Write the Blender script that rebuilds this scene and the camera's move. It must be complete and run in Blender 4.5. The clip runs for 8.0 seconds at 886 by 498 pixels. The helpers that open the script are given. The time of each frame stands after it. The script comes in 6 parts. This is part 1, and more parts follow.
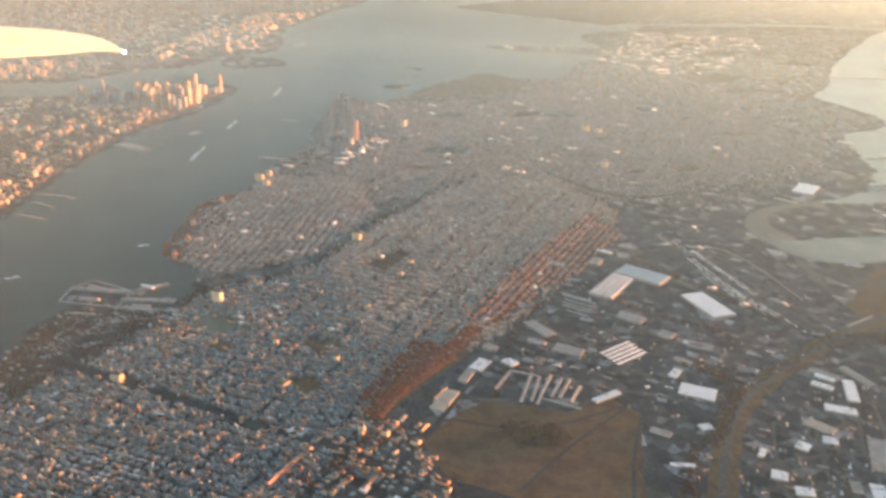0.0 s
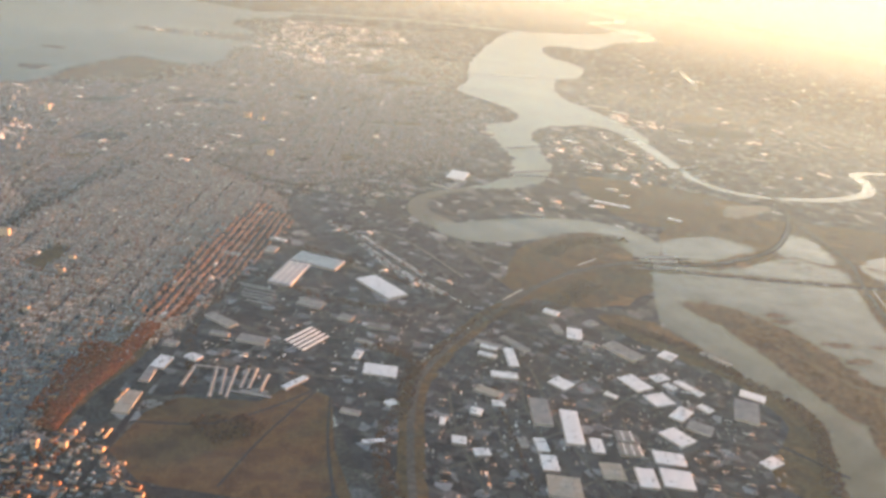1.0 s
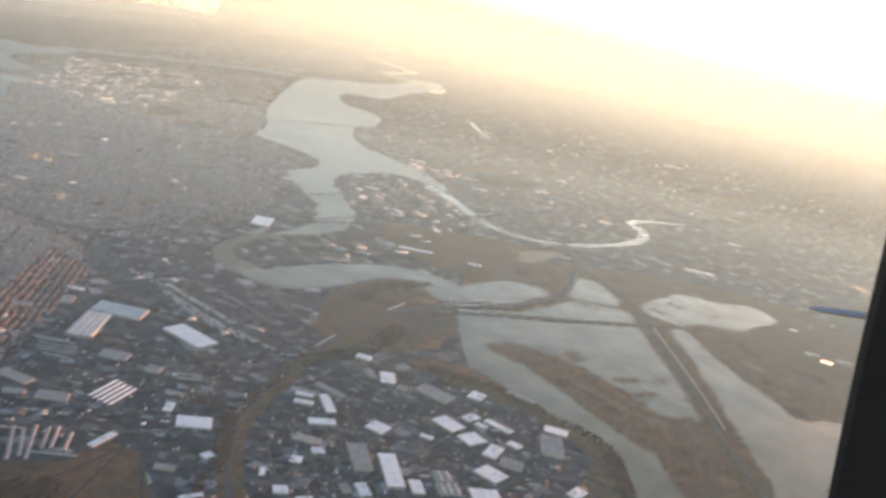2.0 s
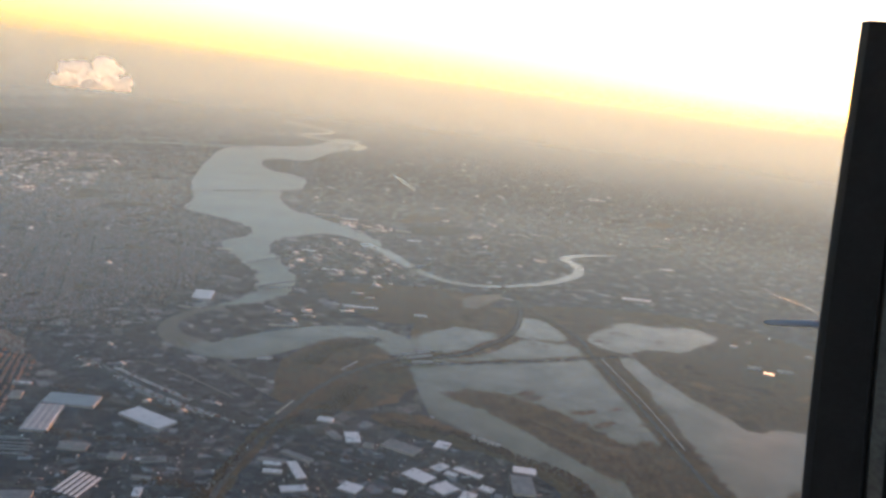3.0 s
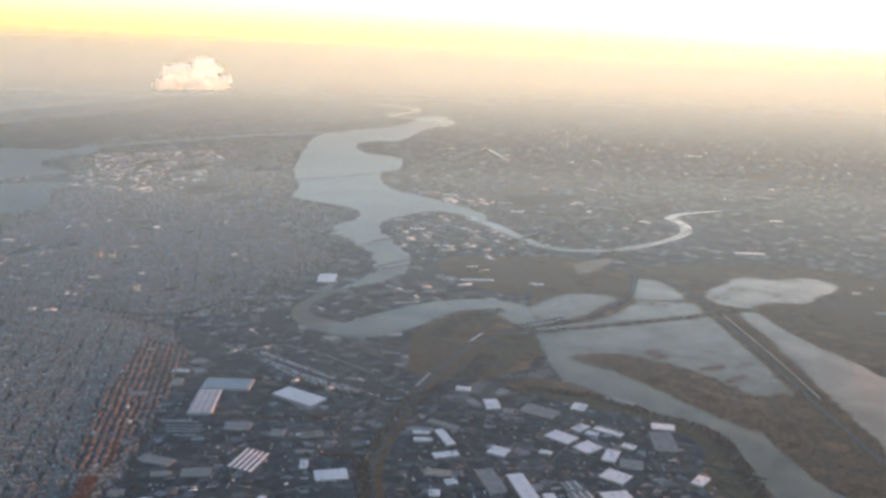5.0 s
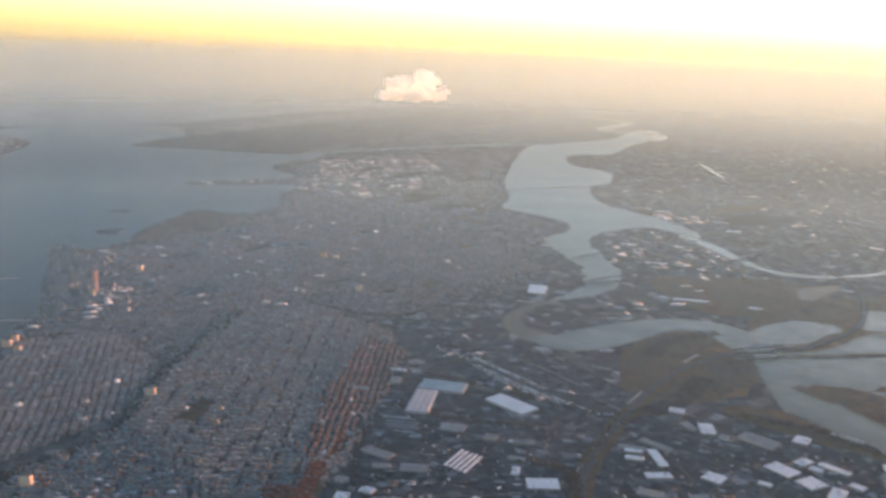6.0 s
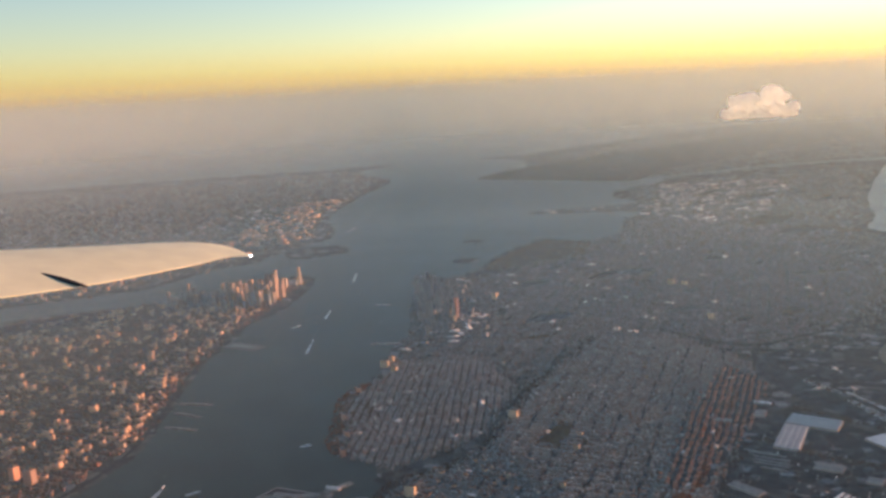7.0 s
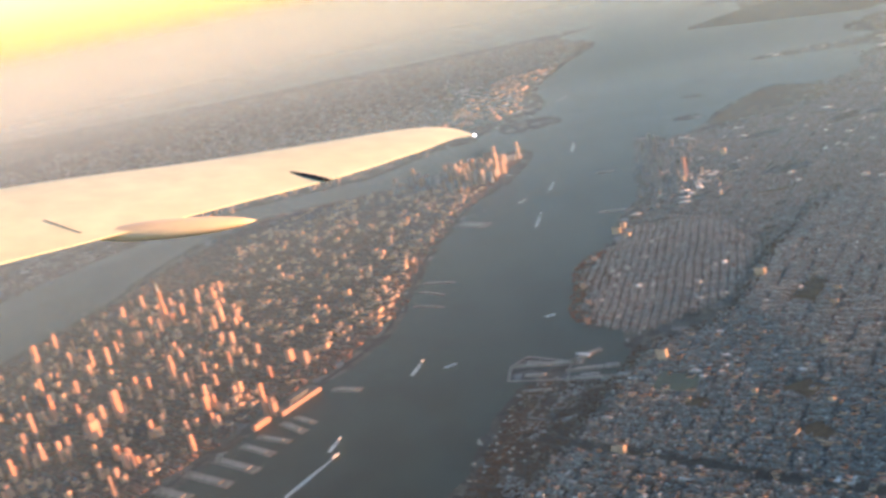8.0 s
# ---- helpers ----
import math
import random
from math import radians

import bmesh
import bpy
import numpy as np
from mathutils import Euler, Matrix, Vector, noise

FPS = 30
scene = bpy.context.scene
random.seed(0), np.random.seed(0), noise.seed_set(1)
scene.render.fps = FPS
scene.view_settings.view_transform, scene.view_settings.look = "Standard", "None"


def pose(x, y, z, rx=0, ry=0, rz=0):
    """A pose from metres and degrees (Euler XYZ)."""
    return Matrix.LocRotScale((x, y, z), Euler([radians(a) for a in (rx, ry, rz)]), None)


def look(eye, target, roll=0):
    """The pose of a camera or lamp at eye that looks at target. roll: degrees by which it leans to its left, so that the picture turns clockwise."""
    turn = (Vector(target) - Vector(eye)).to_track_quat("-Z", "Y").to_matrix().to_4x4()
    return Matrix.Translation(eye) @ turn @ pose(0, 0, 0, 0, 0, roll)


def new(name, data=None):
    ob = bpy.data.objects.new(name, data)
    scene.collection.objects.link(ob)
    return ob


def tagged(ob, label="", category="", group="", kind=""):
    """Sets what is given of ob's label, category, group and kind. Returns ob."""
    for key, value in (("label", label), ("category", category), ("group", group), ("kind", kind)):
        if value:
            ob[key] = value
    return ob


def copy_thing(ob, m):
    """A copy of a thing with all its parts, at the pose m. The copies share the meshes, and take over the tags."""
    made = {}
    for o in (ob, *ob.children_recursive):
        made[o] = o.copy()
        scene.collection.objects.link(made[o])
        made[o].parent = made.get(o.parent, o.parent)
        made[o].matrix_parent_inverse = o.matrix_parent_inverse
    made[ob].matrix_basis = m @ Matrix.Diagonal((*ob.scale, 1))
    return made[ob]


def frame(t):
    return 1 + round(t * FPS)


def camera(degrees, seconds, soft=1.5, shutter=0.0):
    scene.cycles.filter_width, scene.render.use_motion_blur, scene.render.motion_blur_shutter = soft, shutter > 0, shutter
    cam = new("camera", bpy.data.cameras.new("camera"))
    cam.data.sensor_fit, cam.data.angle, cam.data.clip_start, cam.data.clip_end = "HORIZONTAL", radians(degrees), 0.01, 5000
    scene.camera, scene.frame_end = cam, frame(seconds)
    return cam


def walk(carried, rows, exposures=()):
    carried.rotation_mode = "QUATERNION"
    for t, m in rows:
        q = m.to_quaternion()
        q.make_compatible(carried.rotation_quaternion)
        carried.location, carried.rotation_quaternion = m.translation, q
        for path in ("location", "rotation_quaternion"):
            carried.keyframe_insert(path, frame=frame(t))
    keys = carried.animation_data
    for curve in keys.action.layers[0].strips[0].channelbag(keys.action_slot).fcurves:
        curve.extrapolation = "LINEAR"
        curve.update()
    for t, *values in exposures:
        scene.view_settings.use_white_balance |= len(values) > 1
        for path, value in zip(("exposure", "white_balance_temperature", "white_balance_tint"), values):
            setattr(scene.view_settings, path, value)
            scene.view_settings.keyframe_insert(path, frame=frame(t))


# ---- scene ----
# The place is laid out in kilometres, east and north of a point in the middle of the heights,
# and built as a model: K units stand for one kilometre.
K = 50.0

cam = camera(52.37, 8.0, soft=3.0, shutter=0.22)
walk(cam, [
    (0, pose(51.57, 275.78, 105.13, 69.25, -2.33, 176.52)),
    (0.5, pose(55.15, 275.60, 105.21, 66.40, -5.54, 166.90)),
    (0.8, pose(57.30, 275.49, 105.28, 67.60, -7.30, 158.30)),
    (1, pose(58.73, 275.42, 105.33, 70.35, -8.02, 155.30)),
    (1.5, pose(62.32, 275.25, 105.48, 73.37, -10.70, 149.55)),
    (2, pose(65.92, 275.07, 105.66, 75.40, -11.49, 142.41)),
    (2.2, pose(67.36, 275.00, 105.74, 78.81, -11.61, 139.03)),
    (3.3, pose(75.28, 274.63, 106.29, 78.81, -4.83, 137.73)),
    (3.5, pose(76.73, 274.56, 106.40, 78.15, -4.34, 139.22)),
    (4, pose(80.34, 274.40, 106.72, 78.22, -3.76, 137.95)),
    (5.3, pose(89.77, 273.98, 107.69, 76.74, -1.05, 143.56)),
    (5.5, pose(91.22, 273.92, 107.86, 76.34, -1.45, 145.84)),
    (6, pose(94.85, 273.77, 108.31, 77.80, -1.59, 154.30)),
    (6.3, pose(97.03, 273.67, 108.59, 78.39, -2.10, 160.34)),
    (6.5, pose(98.49, 273.61, 108.79, 77.83, -2.75, 166.06)),
    (6.6, pose(99.22, 273.58, 108.89, 78.73, -1.65, 169.90)),
    (7, pose(102.14, 273.46, 109.31, 79.77, 3.37, 174.67)),
    (7.5, pose(105.79, 273.31, 109.85, 74.77, 7.60, 178.42)),
    (8, pose(109.44, 273.17, 110.43, 73.10, 11.56, 186.33)),
], exposures=[(0.0, 2.9, 7000, 18), (0.5, 2.9, 7050, 19), (1.0, 2.86, 6900, 20), (1.5, 2.85, 6550, 20), (2.0, 2.55, 6100, 19), (3.5, 1.66, 5600, 19), (4.0, 1.87, 5600, 19), (5.5, 2.07, 5500, 19), (6.0, 2.0, 5500, 19), (6.5, 1.97, 5550, 19), (7.0, 1.57, 5700, 19), (7.5, 2.0, 5650, 15), (8.0, 2.38, 5850, 16)])

# ---- light: a low winter sun in the west-south-west, and its sky ----
SUN_COMPASS, SUN_HEIGHT = radians(246.0), radians(1.7)
SUN_WAY = Vector((math.sin(SUN_COMPASS) * math.cos(SUN_HEIGHT), math.cos(SUN_COMPASS) * math.cos(SUN_HEIGHT), math.sin(SUN_HEIGHT)))
world = bpy.data.worlds.new("sky")
scene.world = world
world.use_nodes = True
sky = world.node_tree.nodes.new("ShaderNodeTexSky")
sky.sky_type, sky.sun_disc = "NISHITA", False
sky.sun_elevation, sky.sun_rotation = SUN_HEIGHT, SUN_COMPASS
sky.altitude, sky.air_density, sky.dust_density, sky.ozone_density = 2000.0, 1.0, 1.5, 1.2
pale = world.node_tree.nodes.new("ShaderNodeHueSaturation")
pale.inputs["Saturation"].default_value = 1.0
world.node_tree.links.new(sky.outputs[0], pale.inputs["Color"])
world.node_tree.links.new(pale.outputs[0], world.node_tree.nodes["Background"].inputs[0])
world.node_tree.nodes["Background"].inputs[1].default_value = 0.15
# banks of haze: how far off each stands, in kilometres, how much it hides, and how high it reaches
HAZE = []
reach = 2.4
while reach < 95:
    step = max(0.5, reach * 0.1) if reach < 14 else reach * 0.07
    thickness = 0.1 + 0.075 * min(1.0, max(0.0, (reach - 3) / 5))
    HAZE.append((reach, 1 - math.exp(-thickness * step), 1.0 if reach < 14 else 1.0 + 0.09 * (reach - 14)))
    reach += step
scene.cycles.transparent_max_bounces = 64
sun = new("sun", bpy.data.lights.new("sun", "SUN"))
sun.data.energy, sun.data.angle, sun.data.color = 3.8, radians(0.6), (1.0, 0.44, 0.165)
sun.matrix_world = look(SUN_WAY * 200, (0, 0, 0))


# ---- materials ----
GREY = lambda v: (v, v, v)


def nodes_of(name):
    m = bpy.data.materials.new(name)
    m.use_nodes = True
    return m, m.node_tree.nodes, m.node_tree.links, m.node_tree.nodes["Principled BSDF"]


def ramp_node(n, stops):
    r = n.new("ShaderNodeValToRGB")
    els = r.color_ramp.elements
    while len(els) < len(stops):
        els.new(0.5)
    for e, (at, c) in zip(els, stops):
        e.position, e.color = at, (*c, 1.0)
    return r


def surface(name, stops, scale, rough=0.85, fine=6.0, bump=0.0, metal=0.0, pick=None, amount=0.35, stretch=(1, 1, 1), plots=0.0):
    """A matt surface: a ramp of colours over large patches, or over the pieces one by one, broken up by a finer grain."""
    m, n, l, p = nodes_of(name)
    where = n.new("ShaderNodeNewGeometry")
    wide = n.new("ShaderNodeMapping")
    wide.inputs["Scale"].default_value = stretch
    l.new(where.outputs["Position"], wide.inputs[0])
    a, b = n.new("ShaderNodeTexNoise"), n.new("ShaderNodeTexNoise")
    for tex, sc, det in ((a, scale, 6.0), (b, scale * fine, 4.0)):
        tex.inputs["Scale"].default_value, tex.inputs["Detail"].default_value = sc, det
        l.new(wide.outputs[0], tex.inputs["Vector"])
    r = ramp_node(n, stops)
    if pick == "island":
        l.new(where.outputs["Random Per Island"], r.inputs[0])
    elif pick == "object":
        l.new(n.new("ShaderNodeObjectInfo").outputs["Random"], r.inputs[0])
    else:
        l.new(a.outputs["Fac"], r.inputs[0])
    grain = ramp_node(n, [(0.3, (1 - amount,) * 3), (0.7, (1 + amount * 0.5,) * 3)])
    l.new(b.outputs["Fac"], grain.inputs[0])
    mul = n.new("ShaderNodeMix")
    mul.data_type, mul.blend_type = "RGBA", "MULTIPLY"
    mul.inputs[0].default_value = 1.0
    l.new(r.outputs[0], mul.inputs[6])
    l.new(grain.outputs[0], mul.inputs[7])
    done = mul.outputs[2]
    if plots:  # small plots, each of its own tone
        cells = n.new("ShaderNodeTexVoronoi")
        cells.inputs["Scale"].default_value, cells.inputs["Randomness"].default_value = plots, 0.9
        l.new(wide.outputs[0], cells.inputs["Vector"])
        apart = n.new("ShaderNodeSeparateColor")
        l.new(cells.outputs["Color"], apart.inputs[0])
        tone = ramp_node(n, [(0.0, GREY(0.55)), (0.5, GREY(0.9)), (0.8, (1.25, 1.2, 1.15)), (0.93, (2.0, 1.95, 1.9)), (1.0, (3.4, 3.4, 3.4))])
        l.new(apart.outputs[0], tone.inputs[0])
        both = n.new("ShaderNodeMix")
        both.data_type, both.blend_type = "RGBA", "MULTIPLY"
        both.inputs[0].default_value = 1.0
        l.new(done, both.inputs[6])
        l.new(tone.outputs[0], both.inputs[7])
        done = both.outputs[2]
    l.new(done, p.inputs["Base Color"])
    p.inputs["Roughness"].default_value, p.inputs["Metallic"].default_value = rough, metal
    p.inputs["Specular IOR Level"].default_value = 0.0 if rough > 0.8 else 0.5
    if bump:
        bp = n.new("ShaderNodeBump")
        bp.inputs["Strength"].default_value, bp.inputs["Distance"].default_value = bump, 0.2 / scale
        l.new(b.outputs["Fac"], bp.inputs["Height"])
        l.new(bp.outputs[0], p.inputs["Normal"])
    return m


M_GROUND = surface("mixed_ground", [(0.3, (0.059, 0.058, 0.057)), (0.48, (0.1, 0.092, 0.085)), (0.6, (0.08, 0.082, 0.085)), (0.75, (0.147, 0.122, 0.108))], 0.09, fine=14, amount=0.6, plots=0.22)
M_MARSH = surface("reed_marsh", [(0.3, (0.068, 0.051, 0.034)), (0.45, (0.128, 0.084, 0.048)), (0.55, (0.098, 0.074, 0.048)), (0.7, (0.17, 0.103, 0.057))], 0.07, fine=9, amount=0.35)
M_GRASS = surface("winter_grass", [(0.3, (0.092, 0.058, 0.037)), (0.45, (0.135, 0.085, 0.048)), (0.6, (0.103, 0.062, 0.038)), (0.75, (0.07, 0.043, 0.03))], 0.16, fine=9, amount=0.3)
M_STREETS = surface("street_ground", [(0.3, (0.038, 0.043, 0.049)), (0.5, (0.061, 0.068, 0.074)), (0.7, (0.088, 0.093, 0.094))], 0.3, fine=8, amount=0.5, plots=1.2)
M_YARD = surface("yard_gravel", [(0.35, (0.047, 0.047, 0.052)), (0.5, (0.084, 0.08, 0.083)), (0.62, (0.059, 0.064, 0.072)), (0.75, (0.111, 0.102, 0.099))], 0.3, fine=10, amount=0.5, plots=0.35)
M_ASPHALT = surface("asphalt", [(0.35, (0.04, 0.04, 0.042)), (0.65, (0.065, 0.062, 0.06))], 0.5, fine=8, amount=0.4)
M_BANK = surface("dark_scrub_bank", [(0.3, (0.022, 0.019, 0.016)), (0.7, (0.045, 0.034, 0.025))], 0.4, fine=6, amount=0.5)
M_ROAD = surface("worn_road", [(0.35, (0.075, 0.068, 0.062)), (0.65, (0.12, 0.11, 0.1))], 0.8, fine=8)
M_TAIL = surface("grey_tail_paint", [(0.3, (0.3, 0.31, 0.32)), (0.7, (0.38, 0.39, 0.4))], 0.3, rough=0.85, amount=0.1)
M_CONCRETE = surface("concrete", [(0.35, (0.24, 0.22, 0.2)), (0.65, (0.36, 0.33, 0.3))], 0.8, fine=8)
M_WOODS = surface("bare_woods", [(0.0, (0.045, 0.03, 0.023)), (0.5, (0.07, 0.045, 0.032)), (1.0, (0.11, 0.064, 0.042))], 1.0, pick="island", amount=0.5)
M_SLOPE = surface("red_bare_woods", [(0.0, (0.095, 0.041, 0.025)), (0.5, (0.163, 0.068, 0.041)), (1.0, (0.231, 0.102, 0.058))], 1.0, pick="island", amount=0.5)
M_ROOFS = surface("flat_roofs", [(0.0, (0.067, 0.078, 0.083)), (0.2, (0.151, 0.178, 0.188)), (0.4, (0.222, 0.265, 0.279)), (0.55, (0.11, 0.126, 0.131)), (0.75, (0.27, 0.321, 0.336)), (0.9, (0.134, 0.134, 0.127)), (1.0, (0.491, 0.565, 0.576))], 1.5, pick="island", amount=0.35)
M_TOWN_ROOFS = surface("pale_town_roofs", [(0.0, (0.109, 0.117, 0.125)), (0.3, (0.211, 0.226, 0.234)), (0.6, (0.296, 0.312, 0.32)), (0.8, (0.156, 0.148, 0.148)), (1.0, (0.468, 0.484, 0.491))], 1.5, pick="island", amount=0.35)
# far roofs: the low contrast of haze is put into their greys
M_HAZY_ROOFS = surface("haze_dulled_roofs", [(0.0, (0.08, 0.088, 0.098)), (0.5, (0.125, 0.135, 0.148)), (0.9, (0.17, 0.18, 0.19)), (1.0, (0.34, 0.36, 0.37))], 1.5, pick="island", amount=0.35)
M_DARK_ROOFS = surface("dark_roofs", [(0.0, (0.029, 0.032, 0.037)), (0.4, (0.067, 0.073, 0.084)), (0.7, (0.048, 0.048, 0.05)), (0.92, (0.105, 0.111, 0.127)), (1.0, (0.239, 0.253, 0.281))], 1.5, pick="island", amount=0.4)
M_YARD_ROOFS = surface("yard_roofs", [(0.0, (0.07, 0.07, 0.07)), (0.4, (0.17, 0.17, 0.165)), (0.7, (0.24, 0.22, 0.2)), (0.9, (0.33, 0.33, 0.33)), (1.0, (0.66, 0.67, 0.66))], 1.5, pick="island", amount=0.4)
M_WALLS = surface("brick_walls", [(0.0, (0.204, 0.123, 0.095)), (0.3, (0.221, 0.199, 0.17)), (0.55, (0.221, 0.242, 0.24)), (0.8, (0.204, 0.152, 0.13)), (1.0, (0.323, 0.351, 0.345))], 1.5, pick="island", amount=0.4)
# shade of the low island blocks, put into darker purplish walls
M_ISLAND_WALLS = surface("shaded_island_walls", [(0.0, (0.16, 0.075, 0.065)), (0.45, (0.12, 0.085, 0.09)), (0.75, (0.22, 0.1, 0.075)), (1.0, (0.34, 0.18, 0.13))], 1.5, pick="island", amount=0.4)
# brick red with the orange side light of the terraces put into it
M_RED_WALLS = surface("sunlit_brick_walls", [(0.0, (0.46, 0.19, 0.13)), (0.3, (0.34, 0.22, 0.17)), (0.6, (0.6, 0.28, 0.18)), (1.0, (0.5, 0.32, 0.25))], 1.5, pick="island", amount=0.4)
# sunset orange is put into the tower colours
M_TOWER = surface("sunlit_tower_facade", [(0.0, (0.56, 0.25, 0.16)), (0.3, (0.68, 0.36, 0.24)), (0.55, (0.24, 0.15, 0.13)), (0.8, (0.72, 0.4, 0.28)), (1.0, (0.52, 0.21, 0.13))], 1.2, rough=0.55, pick="object", amount=0.5, stretch=(3, 3, 1))
M_TOWER_TOP = surface("tower_roof", [(0.3, (0.08, 0.08, 0.08)), (0.7, (0.2, 0.19, 0.18))], 1.0)
M_WHITE_ROOF = surface("white_membrane_roof", [(0.3, (0.54, 0.56, 0.56)), (0.7, (0.68, 0.69, 0.68))], 0.5, fine=8, amount=0.15, rough=0.5)
M_GREY_ROOF = surface("grey_membrane_roof", [(0.3, (0.2, 0.2, 0.2)), (0.7, (0.3, 0.29, 0.28))], 0.5, fine=8, amount=0.3)
M_SHED_WALL = surface("shed_wall", [(0.3, (0.32, 0.29, 0.26)), (0.7, (0.44, 0.4, 0.36))], 0.8)
M_PLANK = surface("pier_deck", [(0.3, (0.16, 0.14, 0.12)), (0.7, (0.3, 0.27, 0.24))], 0.8, fine=7)
M_WING = surface("painted_wing_skin", [(0.3, (0.68, 0.71, 0.47)), (0.7, (0.76, 0.79, 0.55))], 0.02, rough=0.4, fine=6, amount=0.1)
M_METAL = surface("bare_metal", [(0.3, (0.5, 0.5, 0.5)), (0.7, (0.62, 0.62, 0.61))], 0.2, rough=0.35, metal=0.8, amount=0.2)
M_DARK = surface("dark_seal", [(0.3, (0.010, 0.010, 0.011)), (0.7, (0.016, 0.016, 0.017))], 0.2, rough=0.7)
M_TRIM = surface("grey_trim", [(0.3, (0.10, 0.105, 0.10)), (0.7, (0.14, 0.14, 0.135))], 0.2, rough=0.6)


def water_material(name, deep, rough, wave, gloss, tint=(1.0, 0.94, 0.77, 1.0)):
    m, n, l, p = nodes_of(name)
    where = n.new("ShaderNodeNewGeometry")
    tex, big = n.new("ShaderNodeTexNoise"), n.new("ShaderNodeTexNoise")
    tex.inputs["Scale"].default_value, tex.inputs["Detail"].default_value = 3.0, 6.0
    big.inputs["Scale"].default_value, big.inputs["Detail"].default_value = 0.06, 5.0
    for t in (tex, big):
        l.new(where.outputs["Position"], t.inputs["Vector"])
    r = ramp_node(n, [(0.35, deep), (0.65, tuple(c * 1.5 for c in deep))])
    l.new(big.outputs["Fac"], r.inputs[0])
    l.new(r.outputs[0], p.inputs["Base Color"])
    bp = n.new("ShaderNodeBump")
    bp.inputs["Strength"].default_value, bp.inputs["Distance"].default_value = wave, 0.05
    l.new(tex.outputs["Fac"], bp.inputs["Height"])
    l.new(bp.outputs[0], p.inputs["Normal"])
    p.inputs["Roughness"].default_value, p.inputs["IOR"].default_value = rough, 1.33
    p.inputs["Specular IOR Level"].default_value = gloss
    p.inputs["Specular Tint"].default_value = tint  # yellowish glow put into the reflections
    return m


M_WATER = water_material("river_water", (0.011, 0.021, 0.019), 0.42, 0.5, 0.21, (0.94, 1.0, 0.86, 1.0))
# yellow of the hazy low sun, put into what the water mirrors
GLOW_TINT = (1.0, 0.86, 0.5, 1.0)
M_POND = water_material("shallow_water", (0.105, 0.098, 0.062), 0.08, 0.015, 0.14, GLOW_TINT)
M_BAY = water_material("bay_water", (0.078, 0.08, 0.056), 0.32, 0.2, 0.28, GLOW_TINT)
M_FLOOD = water_material("flooded_marsh", (0.075, 0.068, 0.048), 0.55, 0.1, 0.2, GLOW_TINT)
M_TIDAL = water_material("tidal_water", (0.1, 0.094, 0.06), 0.15, 0.02, 0.14, GLOW_TINT)
M_WAKE = surface("foam", [(0.3, (0.45, 0.5, 0.5)), (0.7, (0.7, 0.72, 0.7))], 2.0, amount=0.5)


# ---- helpers of the build ----
def part(name, bm, material, parent=None, label=""):
    me = bpy.data.meshes.new(name)
    bm.to_mesh(me)
    bm.free()
    me.materials.append(material)
    ob = new(name, me)
    if parent is not None:
        ob.parent = parent
    if label:
        ob["label"] = label
    return ob


def thing(name, at, label, category, group="", kind="", turn=0.0):
    ob = new(name)
    ob.empty_display_size = 0.5
    ob.matrix_basis = pose(at[0] * K, at[1] * K, (at[2] if len(at) > 2 else 0.0) * K, 0, 0, turn)
    return tagged(ob, label, category, group, kind)


def box(bm, x0, x1, y0, y1, z0, z1, bevel=0.0):
    made = bmesh.ops.create_cube(bm, size=1.0, matrix=Matrix.LocRotScale(((x0 + x1) / 2, (y0 + y1) / 2, (z0 + z1) / 2), None, (x1 - x0, y1 - y0, z1 - z0)))
    if bevel:
        edges = {e for v in made["verts"] for e in v.link_edges}
        bmesh.ops.bevel(bm, geom=list(edges), offset=bevel, segments=1, affect="EDGES")
    return bm


def smooth_loop(points, closed=True, steps=6, wiggle=0.0, seed=0):
    """A soft line through the points, in kilometres, with a little raggedness."""
    q = np.array(points, float)
    n = len(q)
    out = []
    for i in range(n if closed else n - 1):
        a, b, c, d = (q[(i + k) % n] if closed else q[min(max(i + k, 0), n - 1)] for k in (-1, 0, 1, 2))
        for k in range(steps):
            t = k / steps
            out.append(0.5 * (2 * b + (c - a) * t + (2 * a - 5 * b + 4 * c - d) * t * t + (3 * b - a - 3 * c + d) * t ** 3))
    if not closed:
        out.append(q[-1])
    out = np.array(out)
    if wiggle:
        rng = np.random.default_rng(seed)
        out[1:-1] += rng.normal(0, wiggle, (len(out) - 2, 2))
    return out


def inside(poly, x, y):
    """Which of the places lie in the outline."""
    hit = np.zeros(len(x), bool)
    q = np.asarray(poly, float)
    for (ax, ay), (bx, by) in zip(q, np.roll(q, -1, 0)):
        cross = (ay > y) != (by > y)
        with np.errstate(divide="ignore", invalid="ignore"):
            at = ax + (y - ay) / (by - ay) * (bx - ax)
        hit ^= cross & (x < at)
    return hit


def sheet(name, outline, z, material, label, category, kind="structure", depth=0.0):
    """A flat piece of land or water with that outline."""
    bm = bmesh.new()
    f = bm.faces.new([bm.verts.new((x * K, y * K, z)) for x, y in outline])
    if f.calc_area() and f.normal.z < 0:
        f.normal_flip()
    bm.normal_update()
    if bm.faces[:] and bm.faces[:][0].normal.z < 0:
        bmesh.ops.reverse_faces(bm, faces=bm.faces[:])
    if depth:
        top = bmesh.ops.extrude_face_region(bm, geom=bm.faces[:])
        bmesh.ops.translate(bm, verts=[v for v in top["geom"] if isinstance(v, bmesh.types.BMVert)], vec=(0, 0, depth))
    bmesh.ops.triangulate(bm, faces=bm.faces[:])
    return tagged(part(name, bm, material), label, category, "", kind)


